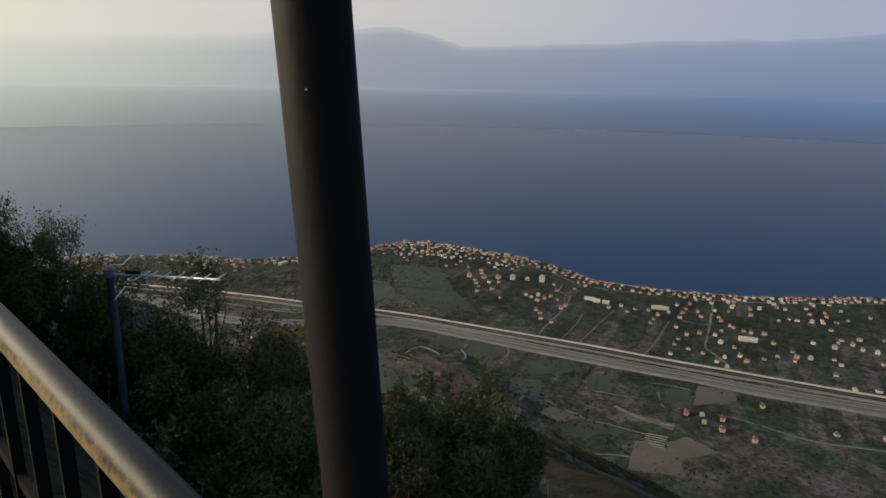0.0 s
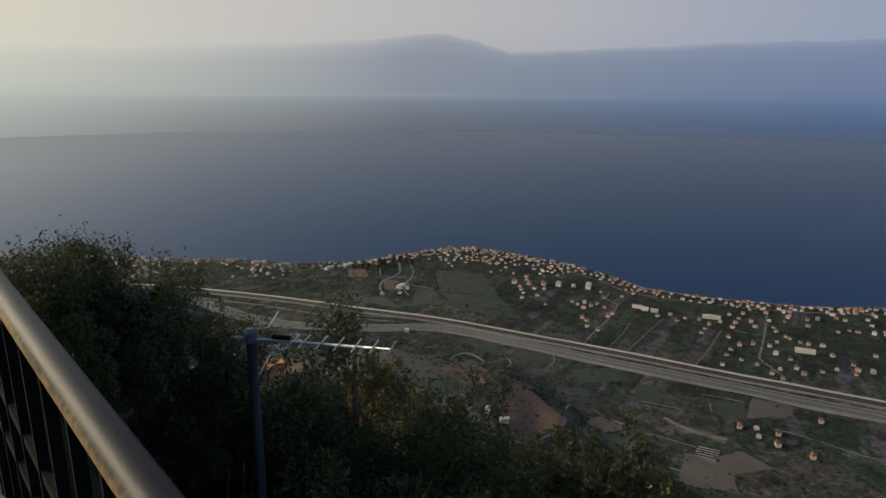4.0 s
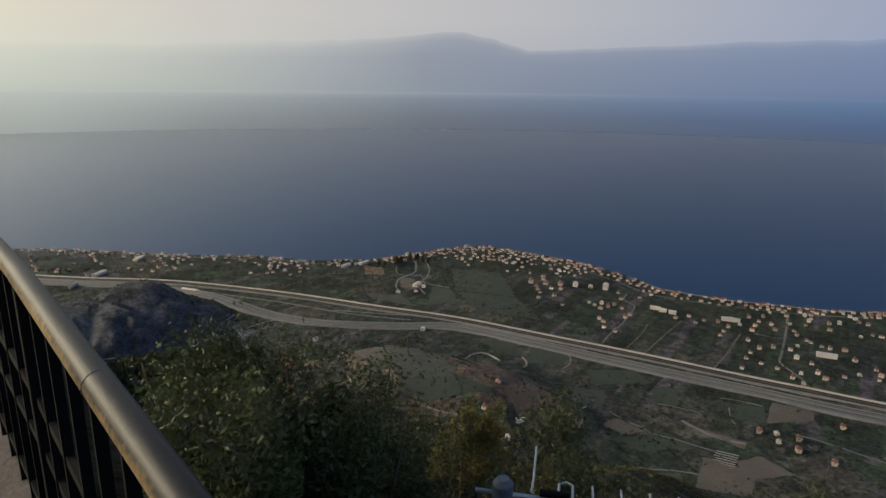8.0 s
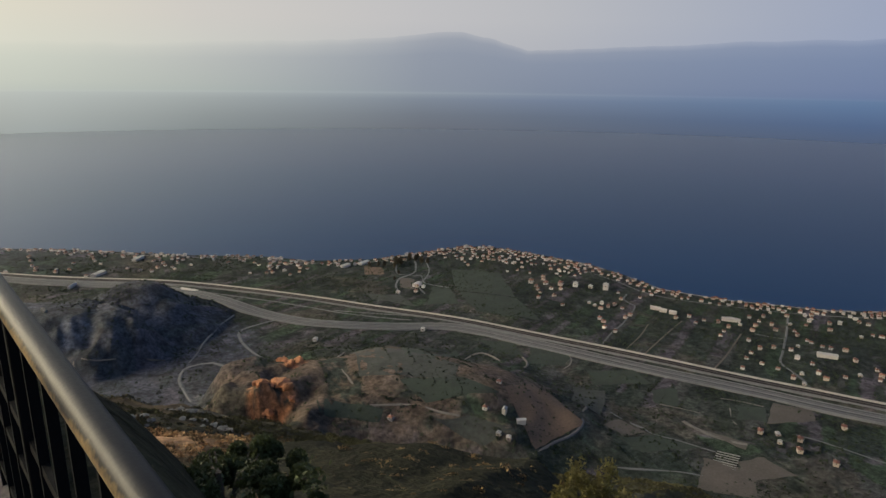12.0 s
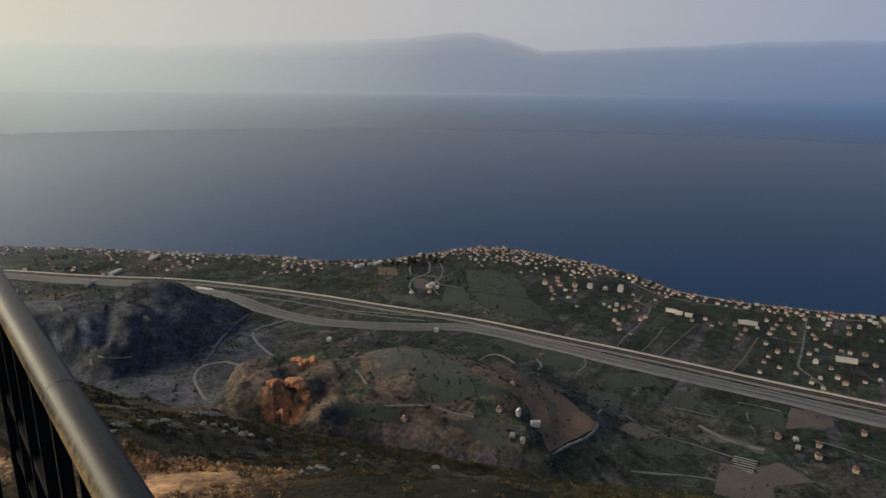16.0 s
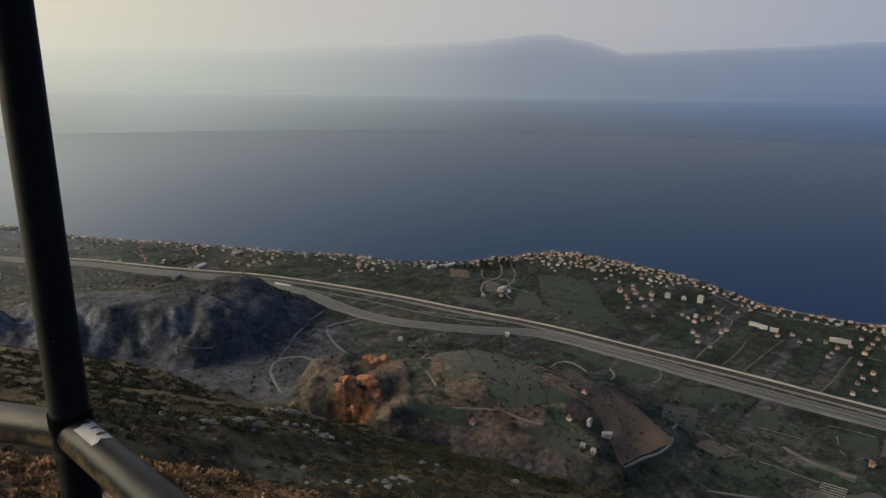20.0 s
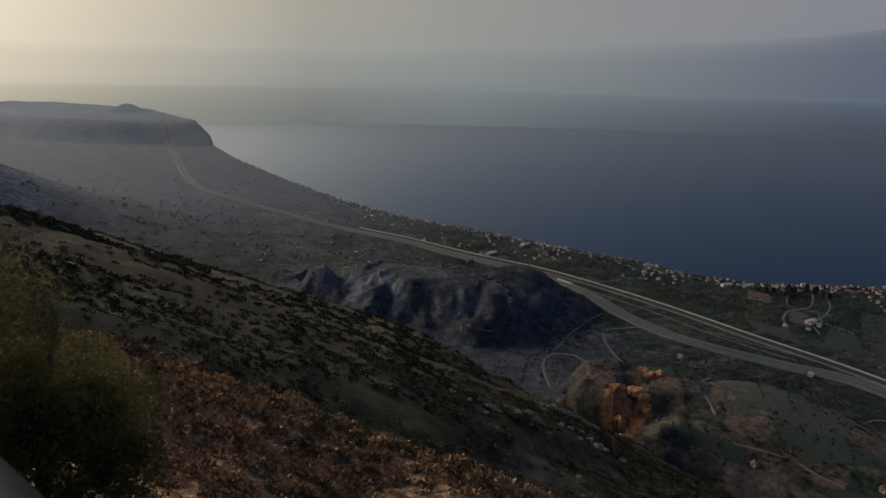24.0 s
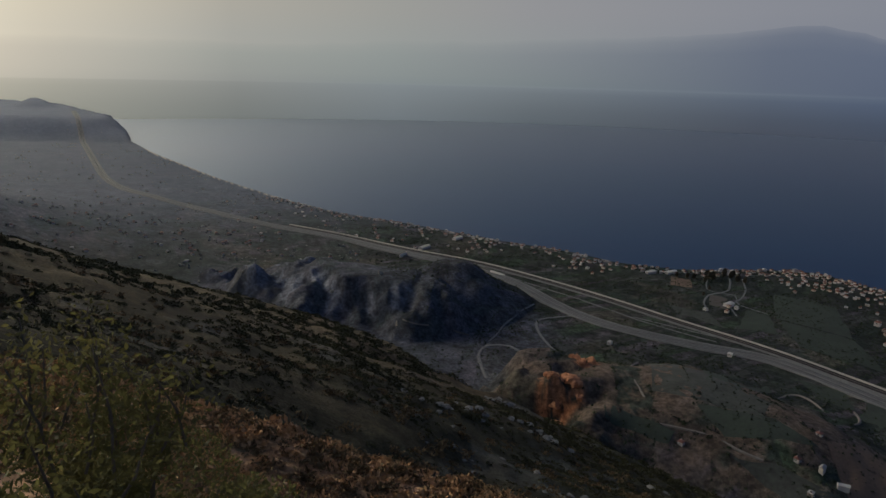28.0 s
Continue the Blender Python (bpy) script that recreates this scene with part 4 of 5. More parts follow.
NORTH = [(680, 608), (653, 582), (657, 542), (719, 626), (711, 591), (678, 575), (764, 637), (739, 650), (700, 600), (690, 620), (672, 596), (728, 640)]
for spots, ochre in ((VILLAGE, 0.5), (EAST, 0.35), (STREET, 0.35), (NORTH, 0.5)):
    for x, y in spots:
        if far_from_roads(x, y):
            place_house(x, y, rh.choice((0, 1, 2, 2)) if rh.random() < ochre + 0.3 else rh.choice((3, 4, 1)), 0.35 + rh.choice((0, math.pi / 2)) + rh.uniform(-0.15, 0.15), 4.5)
# farther clusters: x, y, spread, number
CLUSTERS = [(860, 210, 50, 8), (780, 150, 50, 8), (900, 130, 60, 10), (550, 715, 12, 4), (-500, 1221, 30, 3), (-380, 1140, 40, 5), (-274, 1120, 50, 8), (-160, 1040, 40, 8), (-98, 1080, 40, 5), (-120, 1250, 60, 6),
            (230, 1150, 60, 6), (450, 955, 22, 10), (330, 1095, 26, 6), (268, 1055, 10, 4), (160, 1215, 40, 5)]
for cx, cy, spread, n in CLUSTERS:
    for i in range(n):
        for attempt in range(8):
            x, y = cx + rh.gauss(0, spread), cy + rh.gauss(0, spread)
            if float(inland(np.array([x]), np.array([y]))[0]) > 10 and far_from_roads(x, y) and place_house(x, y, rh.choice((0, 0, 1, 1, 2, 2, 3, 4)), 0.4 + rh.choice((0, math.pi / 2)) + rh.uniform(-0.2, 0.2), 9):
                break
for x, y, k in ((523, 214, 2), (519, 196, 4), (531, 203, 4), (536, 187, 2), (518, 180, 2), (520, 154, 2), (592, 173, 2), (604, 78, 2), (585, 110, 1),
                (327, 625, 3), (443, 576, 3), (365, 370, 1), (329, 349, 1), (320, 324, 4), (323, 316, 4), (263, 387, 1)):
    place_house(x, y, k, rh.uniform(0.2, 0.7), 6)
for p in PROTO:
    # the patterns stand in the village too
    x, y = 700 + 14 * PROTO.index(p), 640 - 17 * PROTO.index(p)
    p.matrix_world = Matrix.Translation((x, y, ground_z(x, y))) @ Matrix.Rotation(0.5, 4, "Z")


def long_shed(x, y, length, width, rz, label, h=4.0):
    root = empty("shed", Matrix.Translation((x, y, ground_z(x, y))) @ Matrix.Rotation(rz, 4, "Z"), label, "shed")
    bm = bmesh.new()
    box(bm, (-length / 2, -width / 2, -2), (length / 2, width / 2, h))
    part("wall", bm, M_WALL, root)
    bm = bmesh.new()
    gable_roof(bm, length, width, h, 1.2, 0.4, hip=False)
    part("roof", bm, M_FLAT, root)
    return root


for x, y, ln, wd, rz, lb in ((202, 1072, 24, 9, 0.75, "long white-roofed farm shed beside the motorway"), (277, 1140, 24, 8, 0.75, "long white-roofed farm shed"), (157, 1022, 20, 3, 0.9, "narrow white canopy beside the motorway"),
                             (282, 905, 26, 5, -1.05, "pale flat station building by the tracks"), (786, 372, 5, 22, 0.5, "row of yellow terraced houses"), (340, 338, 5, 3, 0.5, "small white shed at the field's edge"), (345, 324, 7, 3, -0.6, "small white shed beside the field"),
                             (749, 458, 13, 5, -1.2, "long low white terraced house"), (748, 446, 9, 5, -1.2, "low white terraced house"), (750, 433, 9, 5, -1.2, "white terraced house at the row's end"), (754, 246, 20, 7, -1.1, "long pink-walled village hall"),
                             (563, 890, 20, 8, 0.3, "pale resort building among pines"), (553, 731, 14, 8, 0.4, "white resort pool building"), (530, 893, 16, 7, 0.2, "pale seaside hotel block")):
    long_shed(x, y, ln, wd, rz, lb)


def greenhouse_frame():
    root = empty("greenhouse", Matrix.Translation((456, 212, ground_z(456, 212))) @ Matrix.Rotation(-1.15, 4, "Z"), "rows of pale plastic cloches on bare soil", "greenhouse")
    for k in range(8):
        bm = bmesh.new()
        tube(bm, [(-8.5 + 0.5 * k, -14 + 3.7 * k, 0.3), (8.5 + 0.5 * k, -14 + 3.7 * k, 0.3)], 0.42, 8)
        part("cloche", bm, M_CLOCHE, root)


greenhouse_frame()


def far_houses():
    """Small houses of the dense village, too many to count, joined into one mass."""
    v, f, m = [], [], []
    spots = [(shore[i][0] + shore_n[i][0] * o, shore[i][1] + shore_n[i][1] * o, 3, 1) for i, o in [(rh.randrange(len(shore)), 7 + 34 * rh.random() ** 1.5) for k in range(760)] if shore[i][1] < 905 and shore[i][0] > 600 or i % 3 == 0]
    for cx, cy, spread, n in spots + list(((880, 240, 40, 12), (920, 180, 60, 16), (720, 160, 50, 8), (850, 90, 70, 20), (970, 60, 60, 16), (815, 660, 24, 22), (770, 790, 36, 40), (790, 720, 30, 36), (730, 800, 30, 22), (300, 1120, 90, 20), (100, 1330, 60, 14), (-300, 1150, 120, 22), (-100, 1100, 90, 18), (-420, 1500, 150, 16), (200, 1180, 80, 14), (450, 965, 30, 20))):
        for i in range(n):
            x, y = cx + rh.gauss(0, spread), cy + rh.gauss(0, spread)
            if float(inland(np.array([x]), np.array([y]))[0]) < 9 or not far_from_roads(x, y) or any((x - a) ** 2 + (y - b) ** 2 < 42 for a, b in taken):
                continue
            taken.append((x, y))
            g, a = ground_z(x, y), 0.45 + rh.choice((0, math.pi / 2)) + rh.uniform(-0.2, 0.2)
            w, d, h = rh.uniform(1.7, 2.9), rh.uniform(1.4, 2.2), rh.uniform(1.7, 3.4)
            top = h + (rh.uniform(1.0, 1.7) if rh.random() < 0.72 else 0.1)
            base, c, s_ = len(v), math.cos(a), math.sin(a)
            for px, py, pz in ((-w, -d, -2), (w, -d, -2), (w, d, -2), (-w, d, -2), (-w, -d, h), (w, -d, h), (w, d, h), (-w, d, h), (-w - 0.3, -d - 0.3, h), (w + 0.3, -d - 0.3, h), (w + 0.3, d + 0.3, h), (-w - 0.3, d + 0.3, h), (-w * 0.5, 0, top), (w * 0.5, 0, top)):
                v.append((x + px * c - py * s_, y + px * s_ + py * c, g + pz))
            wall = 0 if rh.random() < 0.6 else 1
            for q in ((0, 1, 5, 4), (1, 2, 6, 5), (2, 3, 7, 6), (3, 0, 4, 7)):
                f.append([base + k for k in q])
                m.append(wall)
            for q in ((8, 9, 13, 12), (10, 11, 12, 13), (9, 10, 13, 13), (11, 8, 12, 12)):
                f.append([base + k for k in dict.fromkeys(q)])
                m.append(2 if top > h + 0.5 else 3)
    me = bpy.data.meshes.new("village_houses")
    me.from_pydata(v, [], f)
    for k in (M_WALL, M_WALL2, M_ROOF, M_FLAT):
        me.materials.append(k)
    me.polygons.foreach_set("material_index", m)
    return tagged(new("village_houses", me), "small white and ochre houses with red roofs crowding the village", "houses", kind="stuff")


far_houses()


def pine(x, y, h, seed):
    """A tall resort pine: tapered trunk, limbs, and a loose crown of leaf clumps."""
    r = np.random.RandomState(seed)
    root = empty("tree", Matrix.Translation((x, y, ground_z(x, y))), "tall brownish-green tree in the seaside resort", "tree", "trees of the resort")
    bm = bmesh.new()
    tube(bm, [(0, 0, -0.5), (0.1, 0, h * 0.5), (0, 0.1, h * 0.92)], [0.35, 0.24, 0.06], 7)
    for k in range(7):
        z, a = h * (0.3 + 0.08 * k), 2.4 * k
        tube(bm, [(0, 0, z), (math.cos(a) * h * 0.16, math.sin(a) * h * 0.16, z + 0.8)], [0.1, 0.03], 5)
    part("trunk", bm, M_BARK, root)
    n = 900
    zz = r.uniform(0.18, 1.0, n)
    rad = h * 0.27 * np.sin(np.clip(zz * 1.05, 0, 1) * math.pi) ** 0.6 * r.uniform(0.3, 1.0, n)
    a = r.uniform(0, 2 * math.pi, n)
    c = np.stack([np.cos(a) * rad, np.sin(a) * rad, zz * h], -1)
    d, e = r.normal(size=(n, 3)), r.normal(size=(n, 3))
    d *= 0.75 / np.linalg.norm(d, axis=1)[:, None]
    e *= 0.55 / np.linalg.norm(e, axis=1)[:, None]
    from_arrays("crown", np.stack([c - d, c + e, c + d, c - e], 1).reshape(-1, 3), np.arange(4 * n).reshape(n, 4), M_PINE, root)
    return root


for k, (x, y, h) in enumerate(((600, 848, 17), (606, 844, 15), (612, 852, 13), (634, 856, 16), (640, 848, 13), (638, 829, 14), (645, 822, 11), (581, 855, 10), (574, 862, 9), (589, 838, 9), (560, 868, 8), (655, 862, 10), (570, 800, 7), (545, 776, 6))):
    pine(x, y, h, 300 + k)


# ---- masses of far trees, scrub and stones ----
def ico_template(jit, seed, detail=1):
    bm = bmesh.new()
    bmesh.ops.create_icosphere(bm, subdivisions=detail, radius=1)
    r = random.Random(seed)
    for v in bm.verts:
        v.co *= 1 + r.uniform(-jit, jit)
        v.co.z = v.co.z * 0.9 + 0.6
    V = np.array([v.co[:] for v in bm.verts])
    F = np.array([[v.index for v in f.verts] for f in bm.faces])
    bm.free()
    return V, F


def leaf_template(n, size, seed, dome=0.6):
    """A tuft of small leaf blades over a dome."""
    r = np.random.RandomState(seed)
    d = r.normal(size=(n, 3))
    d /= np.linalg.norm(d, axis=1)[:, None]
    d[:, 2] = np.abs(d[:, 2]) * 1.1 - 0.1
    c = d * r.uniform(0.45, 1.0, (n, 1)) * [1, 1, dome * 1.6]
    a = r.normal(size=(n, 3)) + d * 0.8
    a /= np.linalg.norm(a, axis=1)[:, None]
    b = np.cross(a, r.normal(size=(n, 3)))
    b /= np.linalg.norm(b, axis=1)[:, None]
    sz = size * r.uniform(0.6, 1.3, (n, 1))
    V = np.stack([c - a * sz, c + b * sz * 0.45, c + a * sz, c - b * sz * 0.45], 1).reshape(-1, 3)
    return V, np.arange(4 * n).reshape(n, 4)


def scatter(name, templates, pos, scale, material, label, category, seed=1):
    """Many copies of a few small shapes joined into one mass."""
    r = np.random.RandomState(seed)
    vs, fs, base = [], [], 0
    for i in range(len(pos)):
        V, F = templates[i % len(templates)]
        t = r.uniform(0, 2 * math.pi)
        c, s_ = math.cos(t), math.sin(t)
        w = V * scale[i] * [1, 1, r.uniform(0.7, 1.25)]
        vs.append(np.stack([w[:, 0] * c - w[:, 1] * s_, w[:, 0] * s_ + w[:, 1] * c, w[:, 2]], -1) + pos[i])
        fs.append(F + base)
        base += len(V)
    ob = from_arrays(name, np.concatenate(vs), np.concatenate(fs), material)
    return tagged(ob, label, category, kind="stuff")


ICO = [ico_template(0.28, k) for k in range(5)]
TUFT = [leaf_template(46, 0.24, 60 + k, 0.36) for k in range(6)]
LEAFY = [leaf_template(18, 0.55, 160 + k, 0.75) for k in range(6)]
rs = np.random.RandomState(3)


def on_land(n, x0, x1, y0, y1, keep):
    x, y = rs.uniform(x0, x1, n), rs.uniform(y0, y1, n)
    z, k = height(x, y)
    ok = keep(x, y, z, k)
    return x[ok], y[ok], z[ok]


def clear_of_roads(x, y, clear):
    """The same for arrays of plan points."""
    ok = np.ones(len(x), bool)
    for line in (MWAY_LINE, RWAY_LINE):
        for qx, qy in line:
            ok &= (x - qx) ** 2 + (y - qy) ** 2 > clear * clear
    return ok


x, y, z = on_land(90000, 100, 1050, 40, 1250, lambda x, y, z, k: (~k["is_hill"]) & (k["d"] > 8) & ((fbm(x, y, 40, 3, 61) + 0.3 * rs.uniform(-1, 1, x.shape) > 0.16) | (plots(x, y, 0.33, 5.0, 17.0, 95.0, 2.0, 1)[1] * (k["d"] < 430) * (fbm(x, y, 30, 2, 63) > 0.0) + plots(x, y, 1.15, 12.0, 42.0, 60.0, 9.0, 2)[1] * (k["d"] >= 430) > 0.5)))
keep = clear_of_roads(x, y, 14.0)
x, y, z = x[keep], y[keep], z[keep]
scatter("tree_mass", LEAFY, np.stack([x, y, z - 0.3], -1), rs.uniform(0.6, 1.7, len(x)) * rs.uniform(0.6, 1.2, len(x)), M_TREE, "dark olive and citrus trees and hedges over the plain", "trees", 4)
gx, gy = [], []
for hx, hy in taken:
    for j in range(3):
        a, d = rs.uniform(0, 2 * math.pi), rs.uniform(3.2, 7.5)
        gx.append(hx + d * math.cos(a))
        gy.append(hy + d * math.sin(a))
gx, gy = np.array(gx), np.array(gy)
gz, gk = height(gx, gy)
keep = clear_of_roads(gx, gy, 12.0) & (gk["d"] > 6)
scatter("garden_trees", LEAFY, np.stack([gx, gy, gz - 0.2], -1)[keep], rs.uniform(0.9, 2.0, int(keep.sum())), M_TREE, "dark garden trees between the village houses", "trees", 14)
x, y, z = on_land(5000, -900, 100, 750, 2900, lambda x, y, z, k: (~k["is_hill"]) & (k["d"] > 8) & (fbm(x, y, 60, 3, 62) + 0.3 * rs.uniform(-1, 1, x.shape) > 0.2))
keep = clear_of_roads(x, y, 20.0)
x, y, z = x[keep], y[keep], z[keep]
scatter("tree_mass", ICO, np.stack([x, y, z - 0.5], -1), rs.uniform(1.2, 2.6, len(x)), M_FARTREE, "far trees on the plain, foliage paled as if through haze", "trees", 5)

# scrub on the near hillside, thinner on the lit ledge
def polar(n, r0, r1, a0, a1):
    r, a = np.exp(rs.uniform(math.log(r0), math.log(r1), n)), np.radians(rs.uniform(a0, a1, n))
    x, y = -0.5 - np.sin(a) * r, 13.0 + np.cos(a) * r
    z, k = height(x, y)
    return x, y, z, k, r


x, y, z, k, r = polar(44000, 6, 240, -75, 36)
ok = k["is_hill"] & (k["s"] > np.where(k["p"] < 3, 2.5, k["edge"] + 0.6)) & (fbm(x, y, 9, 3, 71) + 0.3 * rs.uniform(-1, 1, x.shape) > -0.08)
scatter("scrub", TUFT, np.stack([x, y, z - 0.1], -1)[ok], np.clip(rs.uniform(0.005, 0.011, len(x)) * r, 0.12, 1.0)[ok], M_SCRUB, "low dark scrub covering the steep slope", "scrub", 6)
x, y, z, k, r = polar(5000, 4, 60, -75, 36)
ok = k["is_hill"] & (k["s"] > 2.5) & (k["p"] + rs.uniform(-8, 8, x.shape) > 0) & (fbm(x, y, 3, 3, 72) + 0.3 * rs.uniform(-1, 1, x.shape) > 0.04)
scatter("dry_tuft", TUFT, np.stack([x, y, z - 0.05], -1)[ok], np.clip(rs.uniform(0.008, 0.02, len(x)) * r, 0.08, 0.5)[ok], M_HEATH, "tufts of dry brown grass and heath on the slope", "grass", 7)


x, y, z, k, r = polar(26000, 4.5, 17, -45, 40)
ok = k["is_hill"] & (k["s"] > 3) & (k["s"] < k["edge"] + 0.2) & (k["p"] + rs.uniform(-2, 2, x.shape) > 3) & (k["p"] < 14) & (fbm(x, y, 2.5, 3, 73) + 0.3 * rs.uniform(-1, 1, x.shape) > -0.25)
LEDGE = np.stack([x, y, z - 0.04], -1)[ok], np.clip(rs.uniform(0.006, 0.022, len(x)) * r, 0.06, 0.45)[ok]
half = rs.uniform(0, 1, len(LEDGE[1])) < 0.62
scatter("dry_tuft", TUFT, LEDGE[0][half], LEDGE[1][half], M_DRY, "cushions of dry golden thyme on the sunlit ledge", "grass", 8)
scatter("scrub", TUFT, LEDGE[0][~half], LEDGE[1][~half], M_HEATH, "small dark cushions of scrub on the ledge", "scrub", 9)


def boulder(x, y, size, seed):
    bm = bmesh.new()
    bmesh.ops.create_icosphere(bm, subdivisions=2, radius=1)
    off = Vector((seed * 3.7, seed * 1.3, 0))
    for v in bm.verts:
        n = noise.noise(v.co * 1.1 + off) * 0.55 + noise.noise(v.co * 2.6 + off) * 0.40 - 0.1
        v.co *= 1 + n
        v.co = Vector((round(v.co.x * 3.2) / 3.2 * 0.35 + v.co.x * 0.65, v.co.y, v.co.z * 0.45))
    bm.transform(Matrix.Scale(size, 4))
    ob = part("boulder", bm, M_ROCK)
    ob.matrix_world = Matrix.Translation((x, y, ground_z(x, y) + size * 0.12)) @ Matrix.Rotation(seed * 1.7, 4, "Z")
    return tagged(ob, "weathered pale grey limestone boulder on the slope", "boulder", "boulders on the slope")


def crag(x, y, spread, tall, n, seed):
    """A broken outcrop of red-orange rock at the plateau's edge."""
    r = random.Random(seed)
    root = empty("crag", Matrix.Translation((x, y, ground_z(x, y))), "steep orange-red rock crag lit by low sun", "rock", "orange crags")
    for i in range(n):
        bm = bmesh.new()
        bmesh.ops.create_icosphere(bm, subdivisions=3, radius=1)
        off = Vector((r.uniform(0, 50), r.uniform(0, 50), 0))
        for v in bm.verts:
            q = Vector((v.co.x, v.co.y, v.co.z * 0.45)) * 2.0 + off
            v.co *= 0.85 + noise.noise(q * 0.7) * 0.5 + abs(noise.noise(q * 2.1)) * 0.3
            v.co.x = v.co.x * 0.4 + round(v.co.x * 3) / 3 * 0.6
        w = spread * r.uniform(0.35, 0.6)
        px, py = r.uniform(-spread, spread), r.uniform(-spread, spread)
        bm.transform(Matrix.Translation((px, py, ground_z(x + px, y + py) - ground_z(x, y) - tall * 0.15)) @ Matrix.Rotation(r.uniform(0, 6), 4, "Z") @ Matrix.Diagonal((w, w * 0.7, tall * r.uniform(0.5, 1.0), 1)))
        part("rock", bm, M_CRAG, root)
    return root


crag(246, 519, 9, 6, 8, 31)
crag(204, 469, 12, 5, 11, 32)
rb = random.Random(9)
for cx, cy, n, spread in ((11, 63, 9, 0.9), (22, 88, 9, 1.3), (7, 59, 6, 0.9), (19, 64, 8, 1.0), (11, 45, 9, 0.7), (16, 46, 9, 0.9), (9, 50, 4, 1.6), (16, 66, 5, 2.4), (14, 38, 6, 2.0), (5, 48, 4, 1.2), (28, 58, 6, 3.0), (4, 30, 5, 1.6)):
    for i in range(n):
        x, y = rb.gauss(cx, spread), rb.gauss(cy, spread)
        boulder(x, y, math.hypot(x, y - 13) * rb.uniform(0.003, 0.0085), rb.randrange(90))
for i in range(16):
    boulder(rb.gauss(5.2, 0.5), rb.gauss(12.0, 0.5), rb.uniform(0.08, 0.22), 100 + i)
for i in range(14):
    boulder(rb.gauss(8.2, 0.7), rb.gauss(7.2, 0.8), rb.uniform(0.10, 0.28), 140 + i)


# ---- shrubs below the railing ----
def shrub(name, centre, radii, top, leaf, seed, material, label, leaves=7000, sprigs=10, base=None):
    """An evergreen shrub: stems, a mass of small leaves in uneven clumps, and sprigs standing out of it."""
    r = np.random.RandomState(seed)
    cx, cy = centre
    gz = ground_z(cx, cy) if base is None else base
    hgt = top - gz
    root = empty(name, Matrix.Translation((cx, cy, gz)), label, "shrub", "shrubs below the railing")
    for i in range(7):
        bm = bmesh.new()
        a = r.uniform(0, 2 * math.pi)
        q = Vector((math.cos(a) * radii[0] * 0.55, math.sin(a) * radii[1] * 0.55, hgt * r.uniform(0.55, 0.85)))
        tube(bm, [Vector((0, 0, -0.15)), q * 0.4 + Vector((0, 0, 0.12)), q * 0.75, q], [0.024, 0.018, 0.011, 0.004], 6)
        part("stem", bm, M_BARK, root)
    n_cl = 46
    d = r.normal(size=(n_cl, 3))
    d /= np.linalg.norm(d, axis=1)[:, None]
    d[:, 2] = np.abs(d[:, 2])
    rad = r.uniform(0.45, 0.95, (n_cl, 1))
    cl = d * rad * [radii[0], radii[1], hgt * 0.72] + [0, 0, hgt * 0.18]
    size = r.uniform(0.18, 0.40, n_cl) * min(radii[0], radii[1], hgt)
    which = r.randint(0, n_cl, leaves)
    e = r.normal(size=(leaves, 3))
    e /= np.linalg.norm(e, axis=1)[:, None]
    c = cl[which] + e * size[which][:, None] * r.uniform(0.2, 1.0, (leaves, 1)) ** 0.35
    keep = c[:, 2] > 0.02
    c, e = c[keep], e[keep]
    tips = []
    for i in range(sprigs):
        bm = bmesh.new()
        a = r.uniform(0, 2 * math.pi)
        b = Vector((math.cos(a) * radii[0] * r.uniform(0, 0.75), math.sin(a) * radii[1] * r.uniform(0, 0.75), hgt * 0.78))
        t = b + Vector((r.uniform(-0.12, 0.12), r.uniform(-0.12, 0.12), hgt * r.uniform(0.10, 0.22)))
        tube(bm, [b, b.lerp(t, 0.5) + Vector((0.02, 0, 0)), t], [0.005, 0.004, 0.002], 5)
        part("twig", bm, M_BARK, root)
        for k in range(130):
            tips.append(b.lerp(t, r.uniform(0.15, 1.0)) + Vector(r.normal(size=3)) * 0.05)
    if sprigs:
        c = np.concatenate([c, np.array([t[:] for t in tips])])
        e = np.concatenate([e, r.normal(size=(len(tips), 3))])
    n = len(c)
    a = r.normal(size=(n, 3)) + e * 0.7 + [0, 0, 0.3]
    a /= np.linalg.norm(a, axis=1)[:, None]
    b = np.cross(a, r.normal(size=(n, 3)))
    b /= np.linalg.norm(b, axis=1)[:, None]
    nn = np.cross(a, b)
    sz = leaf * 1.12 * r.uniform(0.6, 1.35, (n, 1))
    V = np.stack([c - a * sz, c + b * sz * 0.42 + nn * sz * 0.12, c + a * sz, c - b * sz * 0.42 + nn * sz * 0.12], 1).reshape(-1, 3)
    from_arrays("foliage", V, np.arange(4 * n).reshape(n, 4), material, root)
    return root


shrub("shrub", (0.32, 10.30), (0.30, 0.55), 0.58, 0.0125, 1, M_LEAF, "dense dark evergreen shrub close behind the railing", 42000, 14)
shrub("shrub", (0.66, 10.95), (0.54, 0.75), 0.44, 0.013, 2, M_LEAF, "broad dark green shrub with thin upright sprigs", 90000, 22)
shrub("shrub", (1.20, 11.00), (0.52, 0.70), 0.22, 0.013, 11, M_LEAF, "rounded dark green shrub beside the aerial's mast", 64000, 20)
shrub("shrub", (2.05, 10.25), (0.85, 0.95), -0.30, 0.018, 3, M_LEAF, "dark shrub behind the aerial's mast", 52000, 16)
shrub("shrub", (2.80, 9.75), (0.90, 1.00), -0.72, 0.020, 15, M_LEAF, "spreading dark shrub beside the dry bank", 44000, 12)
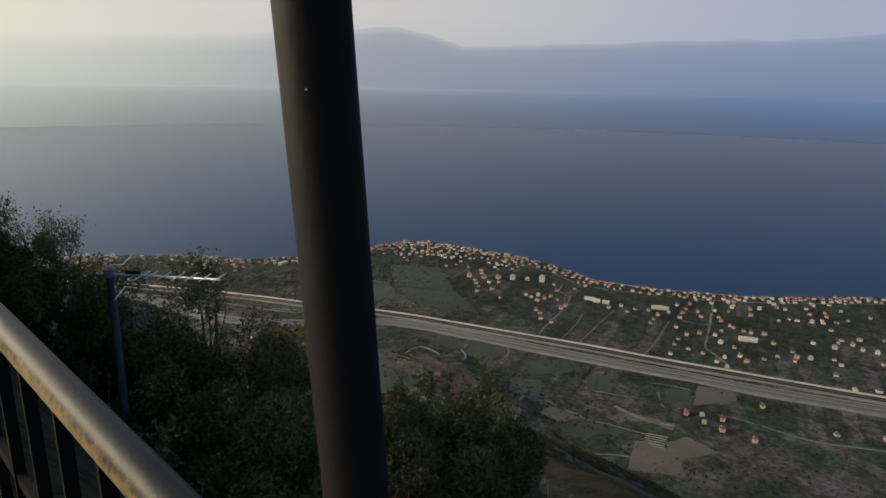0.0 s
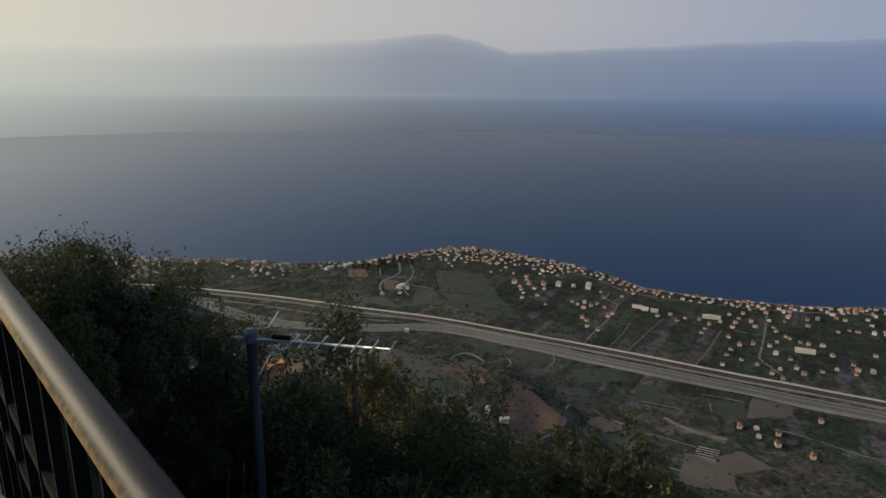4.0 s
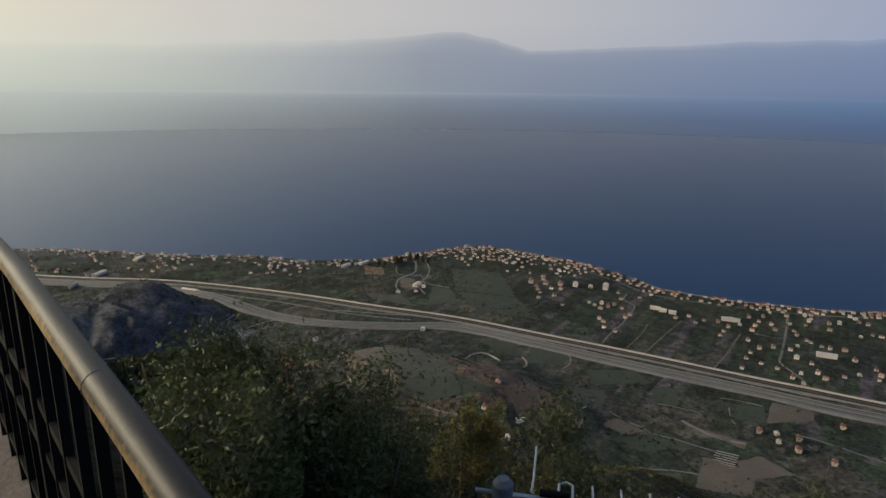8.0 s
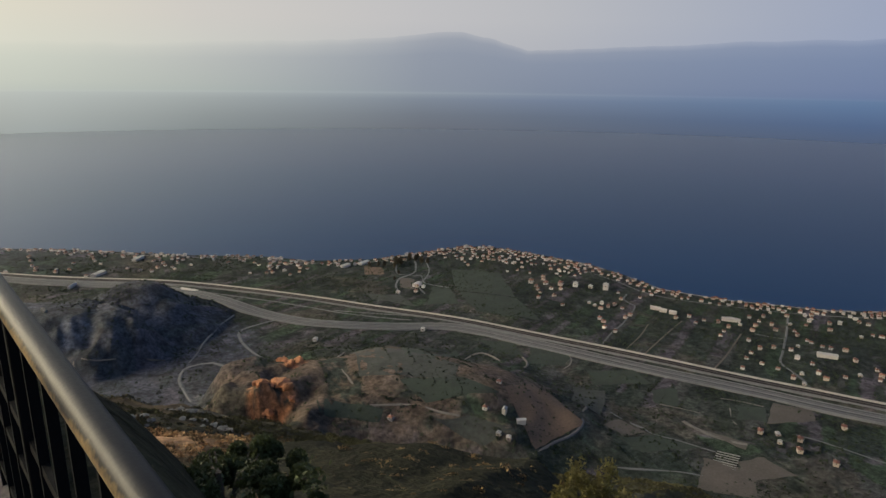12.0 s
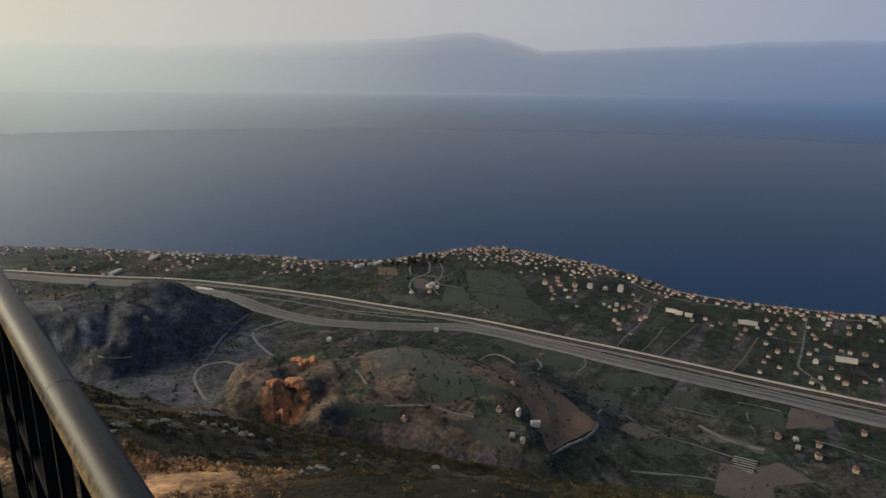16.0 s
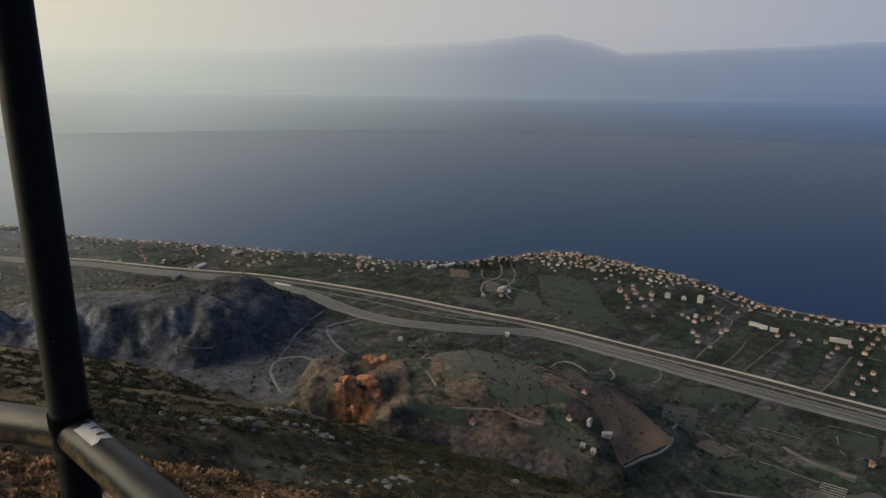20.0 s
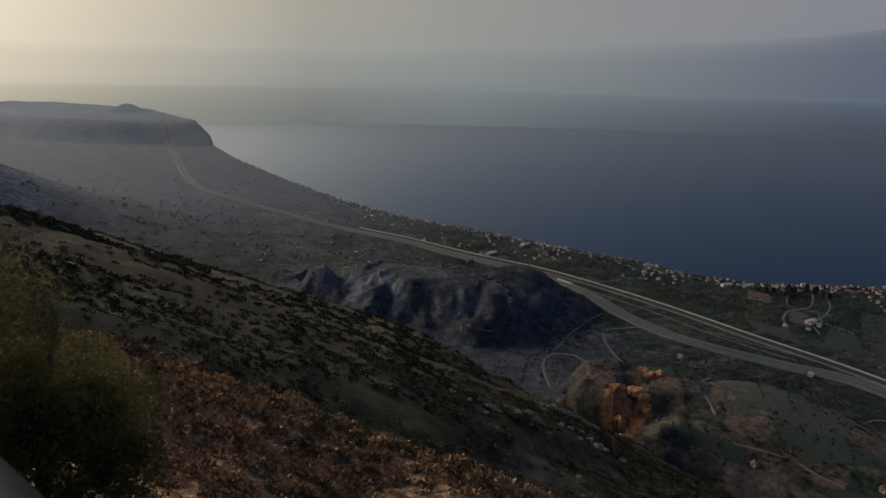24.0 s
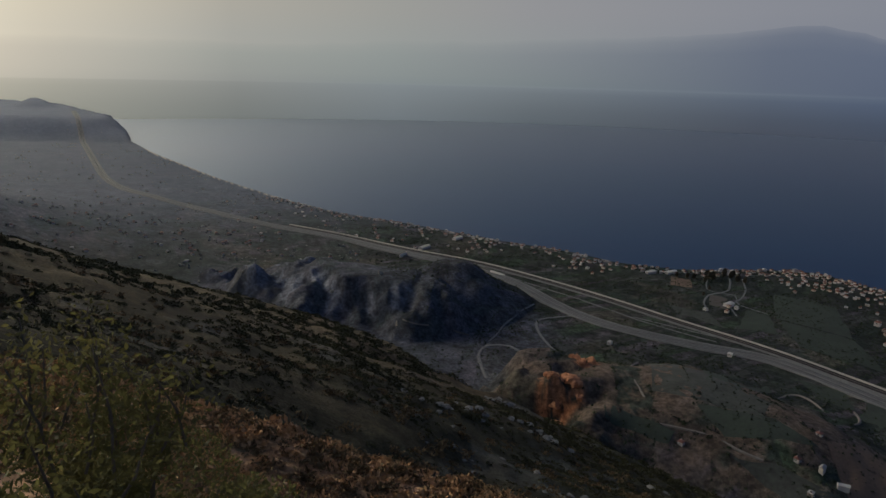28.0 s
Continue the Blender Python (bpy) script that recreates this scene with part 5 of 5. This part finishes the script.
shrub("shrub", (1.75, 11.25), (0.55, 0.62), -0.34, 0.015, 14, M_LEAF, "dark evergreen shrub on the bank below the railing", 52000, 16)
shrub("sapling", (2.57, 10.70), (0.20, 0.20), -0.22, 0.020, 12, M_LEAF, "thin young tree with sparse leaves rising from the shrubs", 1500, 7)
shrub("shrub", (1.7, 8.6), (0.95, 1.3), -0.75, 0.021, 4, M_LEAF, "dark tangled shrub on the bank", 40000, 8)
shrub("shrub", (0.98, 14.4), (0.75, 0.8), -1.05, 0.020, 5, M_LEAF, "low dark green bush below the terrace corner", 30000, 6)
shrub("shrub", (6.0, 10.4), (1.25, 1.5), -2.72, 0.032, 6, M_LEAF, "rounded dark bush lower on the slope", 36000, 12)
shrub("shrub", (5.7, 14.85), (0.85, 0.6), -3.3, 0.032, 7, M_LEAF_O, "yellow-green bush catching the low sun", 6000, 12)
shrub("shrub", (4.44, 12.4), (0.5, 0.5), -2.55, 0.028, 8, M_LEAF_O, "small yellowish bush on the dry bank", 2600, 8)
shrub("shrub", (6.73, 13.6), (0.25, 0.3), -3.9, 0.028, 13, M_LEAF_O, "small golden plant on the dry bank", 700, 5)
shrub("shrub", (-2.90, 18.45), (0.62, 0.62), 0.76, 0.011, 10, M_LEAF_Y, "loose leafy bush with backlit yellowish leaves", 95000, 22)


# ---- television aerial ----
def aerial():
    base = Vector((1.46, 10.11, 0))
    gz = ground_z(base.x, base.y)
    root = empty("aerial", Matrix.Translation((base.x, base.y, gz)), "television aerial with short rods on a grey mast", "aerial")
    up = Vector((0, 0, -0.205 - gz))
    bm = bmesh.new()
    tube(bm, [(0, 0, -0.3), up + Vector((0, 0, 0.02))], 0.034, 18)
    part("mast", bm, M_MAST, root, "blue-grey painted pipe", True)
    bm = bmesh.new()
    tube(bm, [up + Vector((0, 0, -0.02)), up + Vector((0, 0, 0.05)), up + Vector((0, 0, 0.075))], [0.046, 0.046, 0.026], 18)
    part("cap", bm, M_MAST, root, "blue-grey cap on the pipe")
    ax = Vector((0.62, -0.77, 0.0)).normalized()
    side = Vector((-ax.y, ax.x, 0))
    bm = bmesh.new()
    tube(bm, [up - ax * 0.12, up + ax * 1.0], 0.011, 10)
    part("boom", bm, M_ALU, root, smooth=True)
    for k in range(6):
        q = up + ax * (0.385 + 0.121 * k) + Vector((0, 0, 0.012))
        bm = bmesh.new()
        tube(bm, [q - side * 0.115, q + side * 0.115], 0.005, 8)
        part("director_rod", bm, M_ALU, root)
    q = up + ax * 0.27
    bm = bmesh.new()
    tube(bm, [q - side * 0.12 + ax * 0.03, q - side * 0.14, q - side * 0.12 - ax * 0.03, q + side * 0.12 - ax * 0.03, q + side * 0.14, q + side * 0.12 + ax * 0.03, q - side * 0.12 + ax * 0.03], 0.006, 8)
    part("dipole_loop", bm, M_ALU, root)
    bm = bmesh.new()
    tube(bm, [q - ax * 0.11 + Vector((0, 0, 0.028)), q + ax * 0.015 + Vector((0, 0, 0.028))], 0.017, 10)
    part("junction_box", bm, M_METAL, root, "black plastic junction box")
    for dz in (-0.11, 0.09):
        for j in (-1, 1):
            q = up + ax * 0.13 + Vector((0, 0, dz))
            bm = bmesh.new()
            tube(bm, [q, q + side * 0.17 * j + Vector((0, 0, dz * 0.6))], 0.005, 8)
            part("reflector_rod", bm, M_ALU, root)
    return root


aerial()


# ---- dry stems on the bank ----
def dry_stems():
    r = np.random.RandomState(21)
    bm = bmesh.new()
    for i in range(420):
        x, y = r.uniform(1.0, 7.5), r.uniform(5.5, 14.5)
        z = ground_z(x, y)
        h = r.uniform(0.25, 0.8)
        lean = Vector((r.uniform(-0.25, 0.25), r.uniform(-0.25, 0.25), 1)) * h
        b = Vector((x, y, z - 0.05))
        tube(bm, [b, b + lean * 0.6, b + lean + Vector((lean.x * 0.3, lean.y * 0.3, 0))], [0.004, 0.003, 0.002], 4, caps=False)
        if i % 3 == 0:
            tube(bm, [b + lean * 0.85, b + lean * 1.02, b + lean * 1.15], [0.004, 0.012, 0.003], 5)
    ob = part("dry_stems", bm, M_DRY)
    return tagged(ob, "thin dry grass stems with seed heads", "grass", kind="stuff")


dry_stems()
